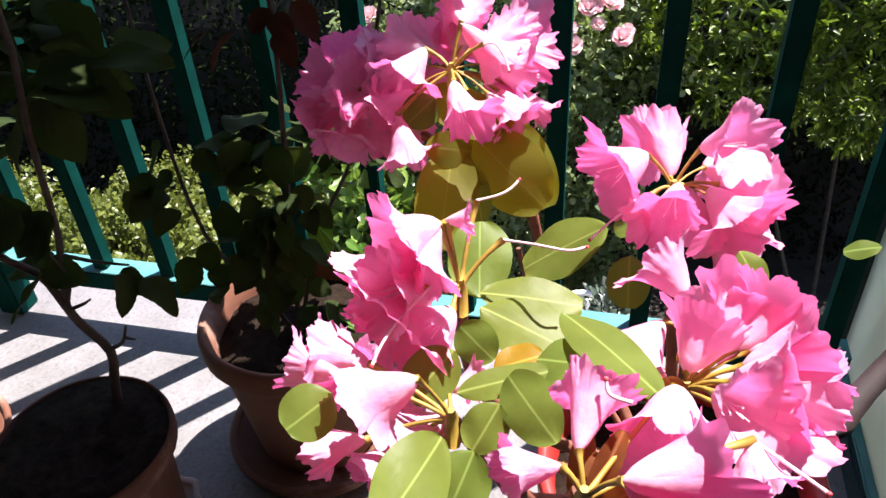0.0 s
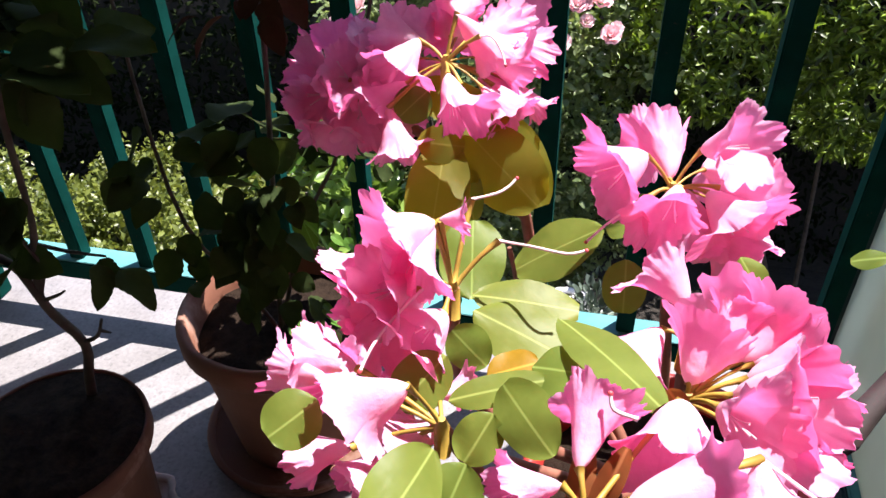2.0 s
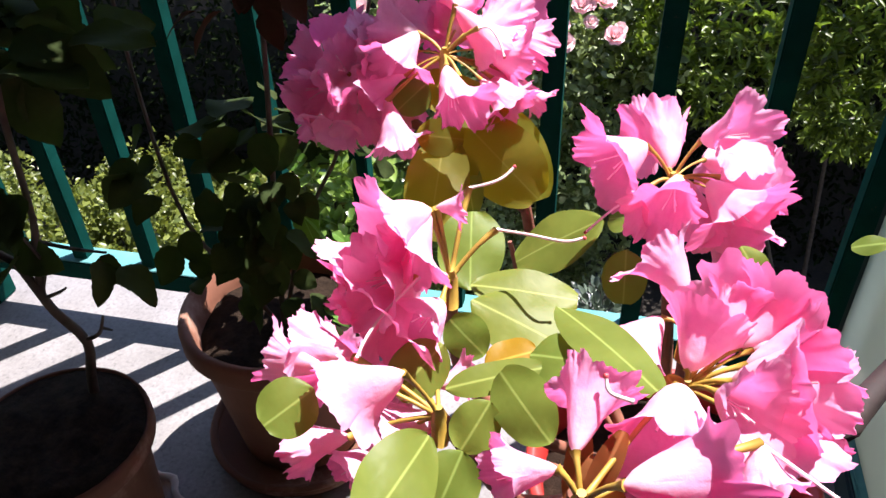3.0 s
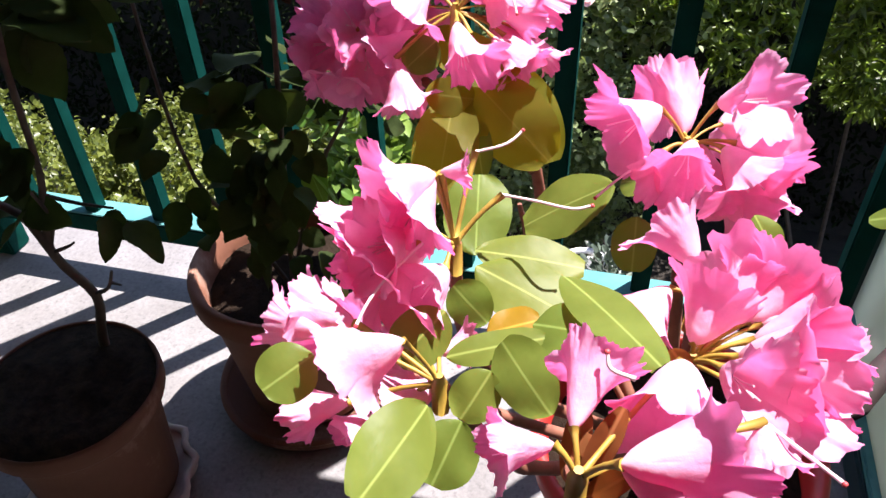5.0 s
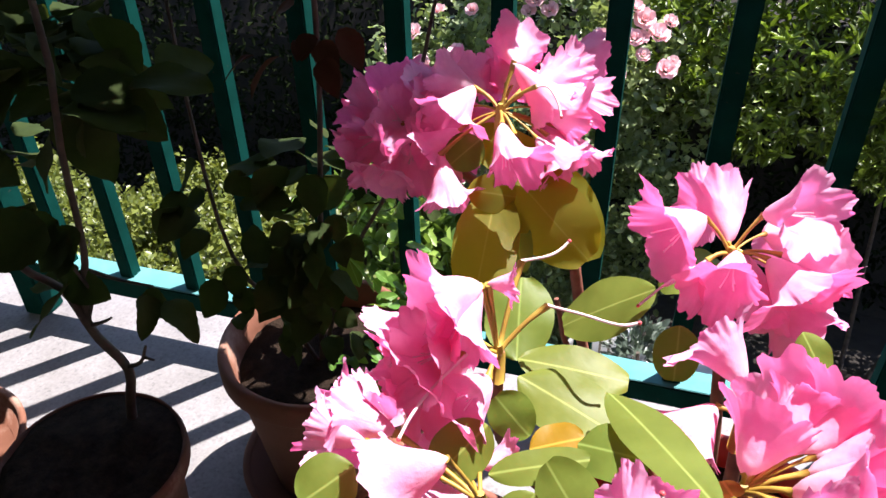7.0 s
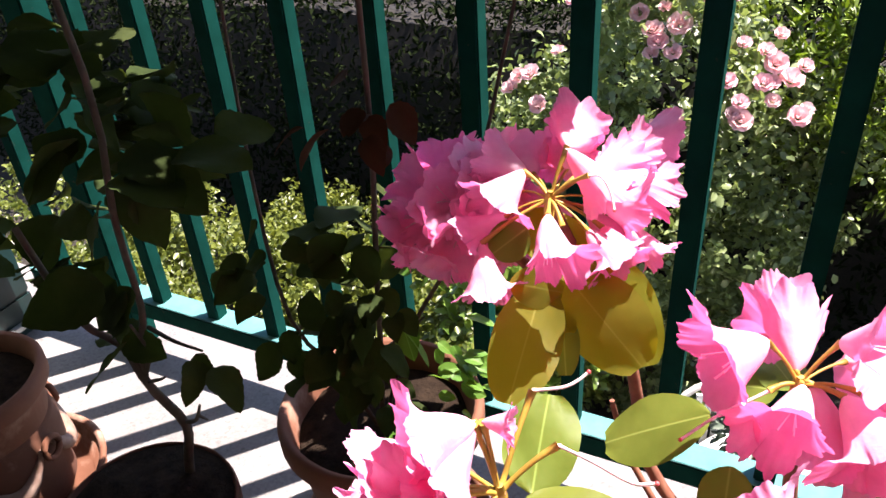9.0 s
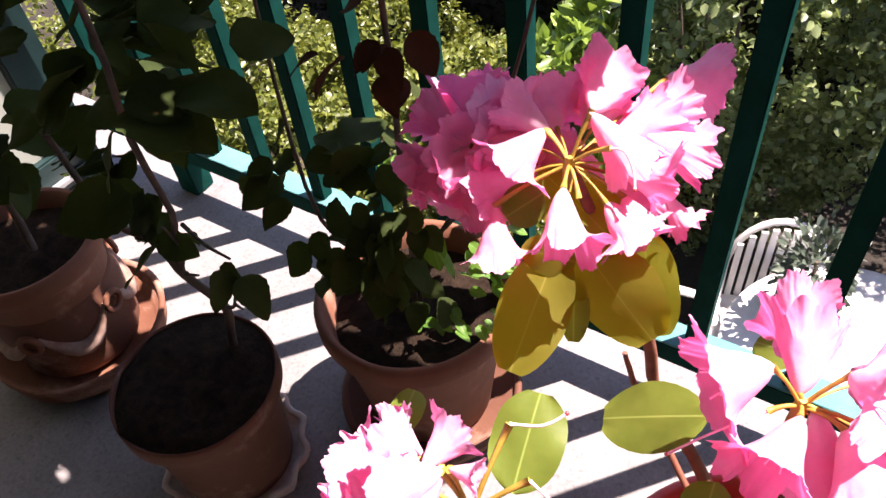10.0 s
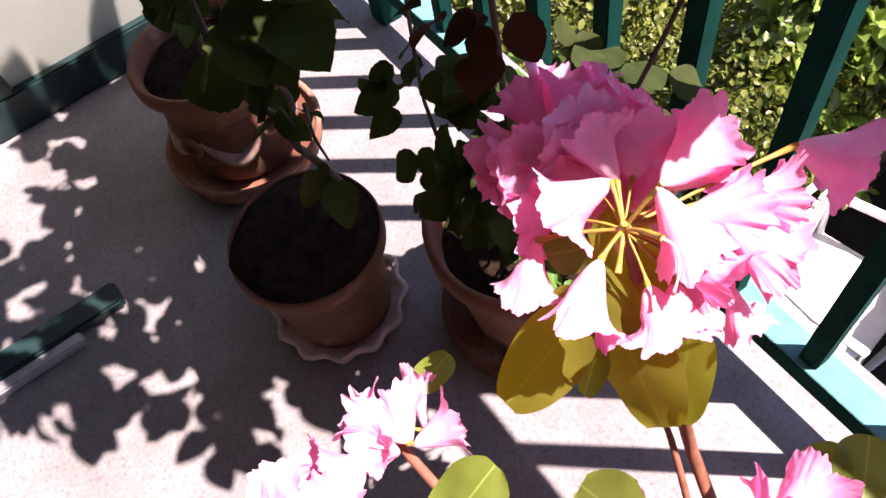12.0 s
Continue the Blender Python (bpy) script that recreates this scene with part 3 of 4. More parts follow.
def truss(hub_at, rows, seed, bald=(), spaced=False, size_by=0.92, fill=(), droop=0.0):
    """A flower head: from its hub a stalk runs to each throat. A row: throat x y z, middle of the mouth x y z, mouth radius."""
    rnd = random.Random(seed)
    c = Vector(hub_at)
    hub = part("flower_truss", tube_bm([c - Vector((0, 0, 0.02)), c, c + Vector((0, 0, 0.006))], [0.0045, 0.0042, 0.002]), STALK, rhodo)
    for row in rows:
        p, m, r = Vector(row[:3]) - Vector((0, 0, 0.4 * droop)), Vector(row[3:6]) - Vector((0, 0, droop)), row[6] * size_by
        if spaced:
            p = p.lerp(m, rnd.uniform(0.15, 0.5))
            m = m + (m - p) * 0.12
        part("pedicel", tube_bm(curve_points(c, p, 0.003), [0.0014, 0.0012, 0.0012, 0.0012, 0.0015, 0.0024], 6), STALK, hub)
        size = (m - p).length
        k = FLOWERS[rnd.randrange(len(FLOWERS))]
        fit_size = Matrix.Diagonal((r / 0.036, r / 0.036, max(size * 1.05, 1.1 * r) / 0.046, 1))
        shared("flower", k, hub, Matrix.Translation(p) @ along(m - p, rnd.uniform(0, 360)) @ fit_size)
    for az, up, far, r in fill:
        d = Vector((math.cos(radians(az)) * math.cos(radians(up)), math.sin(radians(az)) * math.cos(radians(up)), math.sin(radians(up))))
        p = c + d * far
        way = (d + Vector((0, 0, -0.35))).normalized()
        part("pedicel", tube_bm(curve_points(c, p, 0.003), [0.0009, 0.0008, 0.0008, 0.0008, 0.001, 0.002], 6), STALK, hub)
        shared("flower", FLOWERS[rnd.randrange(len(FLOWERS))], hub, Matrix.Translation(p) @ along(way, rnd.uniform(0, 360)) @ Matrix.Scale(r / 0.034, 4))
    for p in bald:
        part("pedicel", tube_bm(curve_points(c, p, 0.003), [0.0016, 0.0014, 0.0014, 0.0014, 0.0017, 0.0022], 6), STALK, hub, "bare flower stalk")
    return hub


truss((-0.07, 0.732, 0.605), [
    (-0.063, 0.709, 0.611, -0.051, 0.678, 0.598, 0.028),
    (-0.034, 0.738, 0.591, -0.010, 0.721, 0.584, 0.031),
    (-0.108, 0.700, 0.584, -0.093, 0.677, 0.563, 0.026),
    (-0.093, 0.742, 0.622, -0.105, 0.710, 0.614, 0.030),
    (-0.093, 0.747, 0.618, -0.127, 0.753, 0.632, 0.027),
    (-0.065, 0.751, 0.642, -0.076, 0.793, 0.640, 0.028),
    (-0.064, 0.748, 0.640, -0.033, 0.749, 0.616, 0.030),
    (-0.042, 0.775, 0.618, -0.010, 0.787, 0.598, 0.030),
    (-0.050, 0.845, 0.608, -0.022, 0.866, 0.603, 0.033),
    (-0.017, 0.766, 0.579, 0.003, 0.760, 0.564, 0.022),
    (-0.050, 0.778, 0.617, -0.028, 0.814, 0.618, 0.030),
    (-0.069, 0.788, 0.615, -0.097, 0.805, 0.612, 0.030),
], 1, [(-0.044, 0.733, 0.627), (-0.055, 0.715, 0.596)], False, 0.84,
    ((20, 0, 0.032, 0.026), (60, 10, 0.034, 0.027), (95, 15, 0.032, 0.026), (130, 5, 0.034, 0.026), (165, -8, 0.032, 0.026), (345, -25, 0.034, 0.024), (200, -25, 0.034, 0.025), (40, -30, 0.034, 0.026), (110, -30, 0.034, 0.026)), 0.012)
truss((0.102, 0.659, 0.558), [tuple(v + d for v, d in zip(row, (0.004, 0.014, -0.010, 0.004, 0.014, -0.010, 0))) for row in [
    (0.078, 0.643, 0.594, 0.049, 0.620, 0.584, 0.037),
    (0.095, 0.648, 0.575, 0.090, 0.686, 0.592, 0.030),
    (0.114, 0.657, 0.594, 0.140, 0.639, 0.612, 0.031),
    (0.128, 0.644, 0.574, 0.159, 0.658, 0.569, 0.027),
    (0.099, 0.630, 0.580, 0.096, 0.592, 0.569, 0.028),
    (0.121, 0.638, 0.573, 0.147, 0.608, 0.560, 0.036),
    (0.105, 0.645, 0.570, 0.127, 0.620, 0.536, 0.030),
]], 3, [(0.088, 0.648, 0.558)], False, 0.95, ((50, 5, 0.034, 0.026), (110, 10, 0.034, 0.027), (15, -20, 0.034, 0.026), (340, -30, 0.034, 0.026)))
truss((0.113, 0.533, 0.536), [
    (0.110, 0.543, 0.555, 0.089, 0.560, 0.576, 0.033),
    (0.098, 0.535, 0.543, 0.087, 0.522, 0.534, 0.028),
], 4)
truss((-0.018, 0.517, 0.568), [
    (-0.026, 0.510, 0.617, -0.046, 0.486, 0.616, 0.025),
    (-0.023, 0.513, 0.617, -0.009, 0.517, 0.617, 0.012),
    (-0.027, 0.512, 0.616, -0.034, 0.480, 0.601, 0.022),
    (-0.053, 0.507, 0.593, -0.079, 0.496, 0.584, 0.019),
    (-0.031, 0.503, 0.580, -0.054, 0.470, 0.567, 0.030),
    (-0.019, 0.500, 0.565, -0.027, 0.473, 0.568, 0.023),
], 5, [(0.004, 0.537, 0.590), (-0.014, 0.551, 0.606), (-0.030, 0.49, 0.588)], False, 1.05, ((215, -5, 0.032, 0.024), (180, -20, 0.030, 0.022), (235, 35, 0.034, 0.022)))
truss((-0.007, 0.440, 0.545), [
    (-0.021, 0.432, 0.580, -0.047, 0.424, 0.563, 0.024),
    (-0.055, 0.456, 0.560, -0.086, 0.459, 0.563, 0.022),
    (-0.068, 0.448, 0.558, -0.097, 0.444, 0.562, 0.018),
    (-0.010, 0.445, 0.536, -0.031, 0.441, 0.525, 0.022),
    (-0.014, 0.464, 0.540, 0.000, 0.476, 0.535, 0.018),
    (-0.053, 0.433, 0.526, -0.081, 0.428, 0.520, 0.018),
    (-0.038, 0.441, 0.514, -0.057, 0.421, 0.505, 0.020),
    (-0.021, 0.463, 0.534, -0.047, 0.474, 0.517, 0.025),
], 6)
truss((-0.13, 0.565, 0.43), [
    (-0.108, 0.571, 0.434, -0.146, 0.554, 0.465, 0.028),
    (-0.105, 0.573, 0.432, -0.141, 0.586, 0.430, 0.026),
    (-0.102, 0.576, 0.432, -0.097, 0.613, 0.432, 0.028),
    (-0.103, 0.563, 0.437, -0.111, 0.552, 0.467, 0.026),
    (-0.101, 0.557, 0.441, -0.117, 0.503, 0.461, 0.026),
    (-0.112, 0.589, 0.414, -0.160, 0.609, 0.413, 0.018),
], 7)
truss((0.107, 0.465, 0.562), [
    (0.104, 0.462, 0.569, 0.114, 0.486, 0.582, 0.028),
    (0.109, 0.466, 0.566, 0.131, 0.507, 0.588, 0.027),
    (0.113, 0.467, 0.568, 0.151, 0.503, 0.589, 0.027),
    (0.114, 0.467, 0.568, 0.164, 0.482, 0.586, 0.027),
    (0.113, 0.462, 0.570, 0.157, 0.457, 0.586, 0.029),
    (0.114, 0.458, 0.574, 0.124, 0.433, 0.587, 0.028),
    (0.116, 0.460, 0.569, 0.148, 0.448, 0.573, 0.022),
    (0.137, 0.433, 0.569, 0.152, 0.443, 0.562, 0.014),
], 8, (), True, 0.95, ((70, 15, 0.035, 0.025), (30, 25, 0.036, 0.024), (355, 20, 0.036, 0.024), (320, 5, 0.034, 0.024)))
truss((0.064, 0.371, 0.592), [
    (0.060, 0.384, 0.604, 0.064, 0.416, 0.613, 0.020),
    (0.078, 0.366, 0.613, 0.112, 0.380, 0.611, 0.026),
    (0.097, 0.426, 0.603, 0.091, 0.394, 0.605, 0.026),
    (0.130, 0.413, 0.591, 0.132, 0.400, 0.580, 0.018),
    (0.078, 0.369, 0.609, 0.097, 0.367, 0.604, 0.024),
    (0.054, 0.375, 0.604, 0.032, 0.365, 0.607, 0.017),
], 9)
# the shaded head behind, full and round
rnd = random.Random(21)
rows = []
for i in range(17):
    q = i * 2.399963
    h = 0.95 - 1.45 * (i + 0.5) / 17
    s = math.sqrt(max(0.05, 1 - h * h))
    d = Vector((math.cos(q) * s, math.sin(q) * s, h))
    a = Vector((-0.156, 0.764, 0.560)) + d * 0.022
    b = a + (d + Vector((0, 0, -0.15))).normalized() * 0.034
    rows.append((*a, *b, rnd.uniform(0.028, 0.033)))
truss((-0.156, 0.764, 0.555), rows, 10)


def rleaf(row, mat=LEAF, face=(0.1, -0.45, 1.0), droop=0.12, seed=0, label=""):
    """A rhododendron leaf from base to tip, with its stalk."""
    a, b, w = Vector(row[:3]), Vector(row[3:6]), row[6]
    size = (b - a).length
    me = leaf_mesh("leaf", size * 1.12, w * 0.98, mat, droop, -0.06, 0.05, seed=seed, oval=True)
    return shared("leaf", me, rhodo, leaf_pose(a, b, face), label)


UPWARD, TO_EYE = (0.1, -0.35, 1.0), (0.1, -0.9, 0.5)
for k, (row, face) in enumerate((
    ((-0.009, 0.528, 0.556, 0.045, 0.529, 0.557, 0.030), UPWARD),
    ((-0.005, 0.512, 0.559, 0.059, 0.491, 0.551, 0.040), UPWARD),
    ((0.043, 0.501, 0.571, 0.083, 0.439, 0.599, 0.026), UPWARD),
    ((0.033, 0.469, 0.566, 0.061, 0.460, 0.577, 0.030), UPWARD),
    ((-0.005, 0.447, 0.557, 0.035, 0.458, 0.569, 0.018), UPWARD),
    ((0.049, 0.421, 0.561, 0.023, 0.445, 0.572, 0.030), TO_EYE),
    ((-0.002, 0.405, 0.573, -0.011, 0.358, 0.579, 0.034), TO_EYE),
    ((-0.014, 0.550, 0.533, -0.022, 0.593, 0.558, 0.044), TO_EYE),
    ((-0.066, 0.430, 0.562, -0.080, 0.409, 0.559, 0.030), TO_EYE),
    ((-0.012, 0.472, 0.562, -0.028, 0.448, 0.550, 0.030), TO_EYE),
    ((0.007, 0.486, 0.544, -0.012, 0.494, 0.556, 0.026), TO_EYE),
    ((0.019, 0.437, 0.564, 0.010, 0.420, 0.551, 0.024), TO_EYE),
    ((0.011, 0.412, 0.557, 0.004, 0.390, 0.542, 0.030), TO_EYE),
    ((0.060, 0.650, 0.527, 0.005, 0.640, 0.496, 0.045), UPWARD),
    ((0.077, 0.610, 0.532, 0.079, 0.591, 0.507, 0.030), TO_EYE),
    ((0.142, 0.594, 0.556, 0.157, 0.579, 0.540, 0.024), UPWARD),
    ((-0.050, 0.704, 0.538, -0.039, 0.678, 0.507, 0.022), TO_EYE),
    ((-0.081, 0.717, 0.588, -0.097, 0.700, 0.576, 0.030), TO_EYE),
    ((0.201, 0.545, 0.602, 0.186, 0.547, 0.597, 0.012), UPWARD),
    ((0.108, 0.782, 0.448, 0.086, 0.814, 0.451, 0.040), UPWARD),
    ((0.096, 0.780, 0.446, 0.067, 0.786, 0.438, 0.035), UPWARD),
    ((-0.146, 0.601, 0.406, -0.157, 0.638, 0.403, 0.030), UPWARD),
)):
    rleaf(row, LEAF, face, 0.10, k)
# broad leaves hanging under the highest head, seen against the sun
for k, (row, face) in enumerate((
    ((-0.050, 0.710, 0.561, 0.003, 0.698, 0.513, 0.060), TO_EYE),
    ((-0.066, 0.710, 0.552, -0.063, 0.641, 0.512, 0.050), TO_EYE),
    ((-0.024, 0.748, 0.556, 0.007, 0.713, 0.506, 0.038), TO_EYE),
    ((-0.084, 0.692, 0.558, -0.053, 0.701, 0.552, 0.030), TO_EYE),
    ((-0.098, 0.745, 0.580, -0.030, 0.715, 0.572, 0.050), UPWARD),
)):
    rleaf(row, LEAF_OLIVE, face, 0.06, 40 + k, 'olive green leaf with light shining through')
rleaf((0.010, 0.470, 0.553, 0.032, 0.478, 0.560, 0.022), LEAF_OLD, UPWARD, 0.1, 60, 'yellowed withering leaf')


def style(pts):
    """A pale style left behind by a fallen flower, with its red stigma."""
    pts = smoothed(pts)
    s = part("style", tube_bm(pts, [0.0011] + [0.0008] * (len(pts) - 2) + [0.0009], 6), STYLE, rhodo, "pale thread-like style")
    bm = bmesh.new()
    bmesh.ops.create_uvsphere(bm, u_segments=8, v_segments=6, radius=0.0012)
    bmesh.ops.translate(bm, verts=bm.verts, vec=Vector(pts[-1]))
    part("stigma", bm, TIP, s, "dark red stigma")


style([(-0.014, 0.551, 0.606), (-0.001, 0.555, 0.609), (0.005, 0.56, 0.611), (0.009, 0.565, 0.614)])
style([(0.004, 0.537, 0.590), (0.023, 0.530, 0.594), (0.042, 0.522, 0.598), (0.052, 0.524, 0.600)])
style([(-0.028, 0.491, 0.588), (-0.038, 0.466, 0.586), (-0.043, 0.45, 0.583), (-0.046, 0.439, 0.577)])
style([(0.088, 0.648, 0.558), (0.066, 0.622, 0.555), (0.050, 0.605, 0.546)])
style([(0.131, 0.412, 0.591), (0.142, 0.402, 0.592), (0.155, 0.390, 0.593)])
style([(0.079, 0.397, 0.621), (0.070, 0.399, 0.622), (0.068, 0.403, 0.626)])
style([(-0.044, 0.733, 0.627), (-0.036, 0.734, 0.627), (-0.028, 0.730, 0.619), (-0.023, 0.723, 0.610)])


# dry bud scales round the foot of the nearest flower heads
for k, (base, tip_at) in enumerate((((0.066, 0.378, 0.582), (0.076, 0.388, 0.606)), ((0.068, 0.372, 0.580), (0.082, 0.370, 0.600)), ((0.060, 0.378, 0.578), (0.063, 0.396, 0.598)),
                                    ((0.107, 0.465, 0.555), (0.100, 0.452, 0.575)))):
    rleaf((*base, *tip_at, 0.011), PAPERY, TO_EYE, 0.2, 80 + k, "brown papery bud scale")


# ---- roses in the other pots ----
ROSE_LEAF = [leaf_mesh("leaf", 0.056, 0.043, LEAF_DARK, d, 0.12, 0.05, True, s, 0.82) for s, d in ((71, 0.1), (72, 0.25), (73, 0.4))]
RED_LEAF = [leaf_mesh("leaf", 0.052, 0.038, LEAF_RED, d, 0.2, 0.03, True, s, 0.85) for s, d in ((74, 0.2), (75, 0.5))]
FRESH_LEAF = [leaf_mesh("leaf", 0.050, 0.032, LEAF_FRESH, d, 0.2, 0.03, True, s, 0.85) for s, d in ((76, 0.1), (77, 0.3))]


def rose_plant(label, stems, clusters, seed, moved=(0, 0, 0)):
    """A potted rose. stems: runs of points; clusters: middle, radii, number of leaves, leaf meshes, leaf scale."""
    root = thing("rose_plant", label, "rose bush", "roses in pots", pose(*moved))
    rnd = random.Random(seed)
    nodes = []
    for pts, r in stems:
        n = len(pts)
        run = smoothed(pts, 3)
        part("stem", tube_bm(run, [r * (1 - 0.5 * k / (len(run) - 1)) for k in range(len(run))]), WOOD, root)
        nodes += [Vector(p) for p in pts[1:]]
        for a, b in zip(pts, pts[1:]):
            nodes += [Vector(a).lerp(Vector(b), f) for f in (0.3, 0.6)]
    for mid, rad, count, kinds, size in clusters:
        mid = Vector(mid)
        for _ in range(count):
            d = Vector((rnd.gauss(0, 1), rnd.gauss(0, 1), rnd.gauss(0, 1))).normalized() * rnd.uniform(0.3, 1.0)
            p = mid + Vector((d.x * rad[0], d.y * rad[1], d.z * rad[2]))
            near = min(nodes, key=lambda q: (q - p).length)
            out = (p - near)
            out = Vector((out.x, out.y, out.z * 0.4 - 0.01)).normalized() + Vector((rnd.gauss(0, 0.4), rnd.gauss(0, 0.4), rnd.gauss(0, 0.3)))
            m = leaf_pose(p, p + out.normalized() * 0.05, (rnd.gauss(0, 0.45), rnd.gauss(-0.15, 0.45), 1.0))
            shared("leaf", rnd.choice(kinds), root, m @ Matrix.Scale(size * rnd.uniform(0.75, 1.2), 4))
    return root


rose_plant("thorny potted rose with dark leaves on a leaning stem", (
    ([(-0.462, 0.672, 0.16), (-0.458, 0.680, 0.215), (-0.445, 0.681, 0.268), (-0.452, 0.665, 0.325), (-0.447, 0.653, 0.362), (-0.459, 0.651, 0.398), (-0.477, 0.630, 0.442), (-0.53, 0.64, 0.52)], 0.0062),
    ([(-0.447, 0.655, 0.355), (-0.44, 0.66, 0.40), (-0.43, 0.665, 0.44), (-0.39, 0.64, 0.56), (-0.37, 0.64, 0.68), (-0.40, 0.64, 0.90), (-0.42, 0.62, 1.15)], 0.004),
    ([(-0.45, 0.68, 0.40), (-0.40, 0.665, 0.41), (-0.36, 0.66, 0.415)], 0.0025),
    ([(-0.447, 0.655, 0.355), (-0.435, 0.66, 0.39), (-0.44, 0.655, 0.425)], 0.0026),
    ([(-0.447, 0.656, 0.350), (-0.425, 0.655, 0.362), (-0.412, 0.652, 0.372)], 0.0022),
    ([(-0.446, 0.680, 0.272), (-0.420, 0.676, 0.290), (-0.405, 0.674, 0.318)], 0.0028),
    ([(-0.412, 0.675, 0.300), (-0.400, 0.674, 0.300)], 0.002),
), (
    ((-0.43, 0.645, 0.475), (0.02, 0.02, 0.02), 5, ROSE_LEAF, 1.05),
    ((-0.36, 0.655, 0.41), (0.02, 0.015, 0.015), 3, ROSE_LEAF, 0.75),
    ((-0.385, 0.64, 0.61), (0.03, 0.035, 0.04), 9, ROSE_LEAF, 1.0),
    ((-0.50, 0.70, 0.62), (0.09, 0.07, 0.07), 18, ROSE_LEAF, 1.05),
    ((-0.57, 0.74, 0.50), (0.05, 0.05, 0.06), 6, ROSE_LEAF, 1.0),
    ((-0.44, 0.74, 0.60), (0.08, 0.03, 0.05), 20, ROSE_LEAF, 1.0),
    ((-0.39, 0.665, 0.63), (0.08, 0.03, 0.06), 16, ROSE_LEAF, 1.0),
    ((-0.53, 0.665, 0.45), (0.045, 0.03, 0.03), 8, ROSE_LEAF, 1.0),
    ((-0.455, 0.66, 0.40), (0.025, 0.02, 0.02), 4, ROSE_LEAF, 0.95),
    # leaves out of view, added overhead to shade the near leaves and floor
    ((-0.29, 0.76, 0.93), (0.08, 0.06, 0.03), 45, ROSE_LEAF, 1.1),
    ((-0.42, 0.62, 1.16), (0.22, 0.13, 0.10), 105, ROSE_LEAF, 1.15),
), 31, (-0.013, 0.003, 0.012))
rose_plant("bushy potted rose with dark leaves and reddish young shoots", (
    ([(-0.31, 0.81, 0.20), (-0.29, 0.80, 0.34), (-0.26, 0.77, 0.48), (-0.235, 0.75, 0.62), (-0.22, 0.74, 0.80), (-0.20, 0.76, 1.05)], 0.0036),
    ([(-0.31, 0.81, 0.20), (-0.34, 0.79, 0.30), (-0.36, 0.75, 0.40), (-0.38, 0.76, 0.56), (-0.40, 0.80, 0.85)], 0.003),
    ([(-0.31, 0.81, 0.20), (-0.27, 0.83, 0.35), (-0.20, 0.84, 0.50), (-0.12, 0.86, 0.85)], 0.003),
    ([(-0.29, 0.80, 0.34), (-0.265, 0.82, 0.36), (-0.255, 0.84, 0.37)], 0.0025),
), (
    ((-0.31, 0.75, 0.385), (0.06, 0.05, 0.055), 24, ROSE_LEAF, 0.68),
    ((-0.36, 0.75, 0.46), (0.05, 0.05, 0.05), 12, ROSE_LEAF, 0.72),
    ((-0.30, 0.79, 0.30), (0.07, 0.05, 0.04), 14, ROSE_LEAF, 0.62),
    ((-0.25, 0.875, 0.45), (0.08, 0.04, 0.07), 26, ROSE_LEAF, 0.7),
    ((-0.245, 0.735, 0.65), (0.055, 0.03, 0.03), 9, RED_LEAF, 0.62),
    ((-0.28, 0.76, 0.50), (0.06, 0.05, 0.04), 8, ROSE_LEAF, 0.9),
    ((-0.26, 0.745, 0.43), (0.05, 0.03, 0.06), 22, ROSE_LEAF, 0.66),
    ((-0.225, 0.83, 0.31), (0.04, 0.02, 0.04), 9, FRESH_LEAF, 0.55),
    ((-0.225, 0.80, 0.27), (0.035, 0.03, 0.02), 12, FRESH_LEAF, 0.35),
    ((-0.245, 0.775, 0.415), (0.010, 0.008, 0.006), 2, FRESH_LEAF, 1.05),
    ((-0.24, 0.85, 0.44), (0.05, 0.03, 0.04), 14, FRESH_LEAF, 0.55),
    ((-0.33, 0.86, 0.41), (0.06, 0.03, 0.03), 12, FRESH_LEAF, 0.55),
    ((-0.275, 0.79, 0.25), (0.02, 0.02, 0.01), 5, FRESH_LEAF, 0.35),
    ((-0.21, 0.835, 0.34), (0.05, 0.02, 0.05), 14, FRESH_LEAF, 0.5),
    # two unseen clusters added above to shade the front pot and floor
    ((-0.31, 0.83, 0.86), (0.15, 0.10, 0.09), 120, ROSE_LEAF, 1.15),
    ((-0.23, 0.79, 1.06), (0.18, 0.15, 0.11), 120, ROSE_LEAF, 1.15),
    # unseen cluster added to keep the sun off the rear flower head
    ((-0.095, 0.852, 0.868), (0.052, 0.05, 0.03), 85, ROSE_LEAF, 0.95),
), 32, (0.0, 0.02, -0.012))
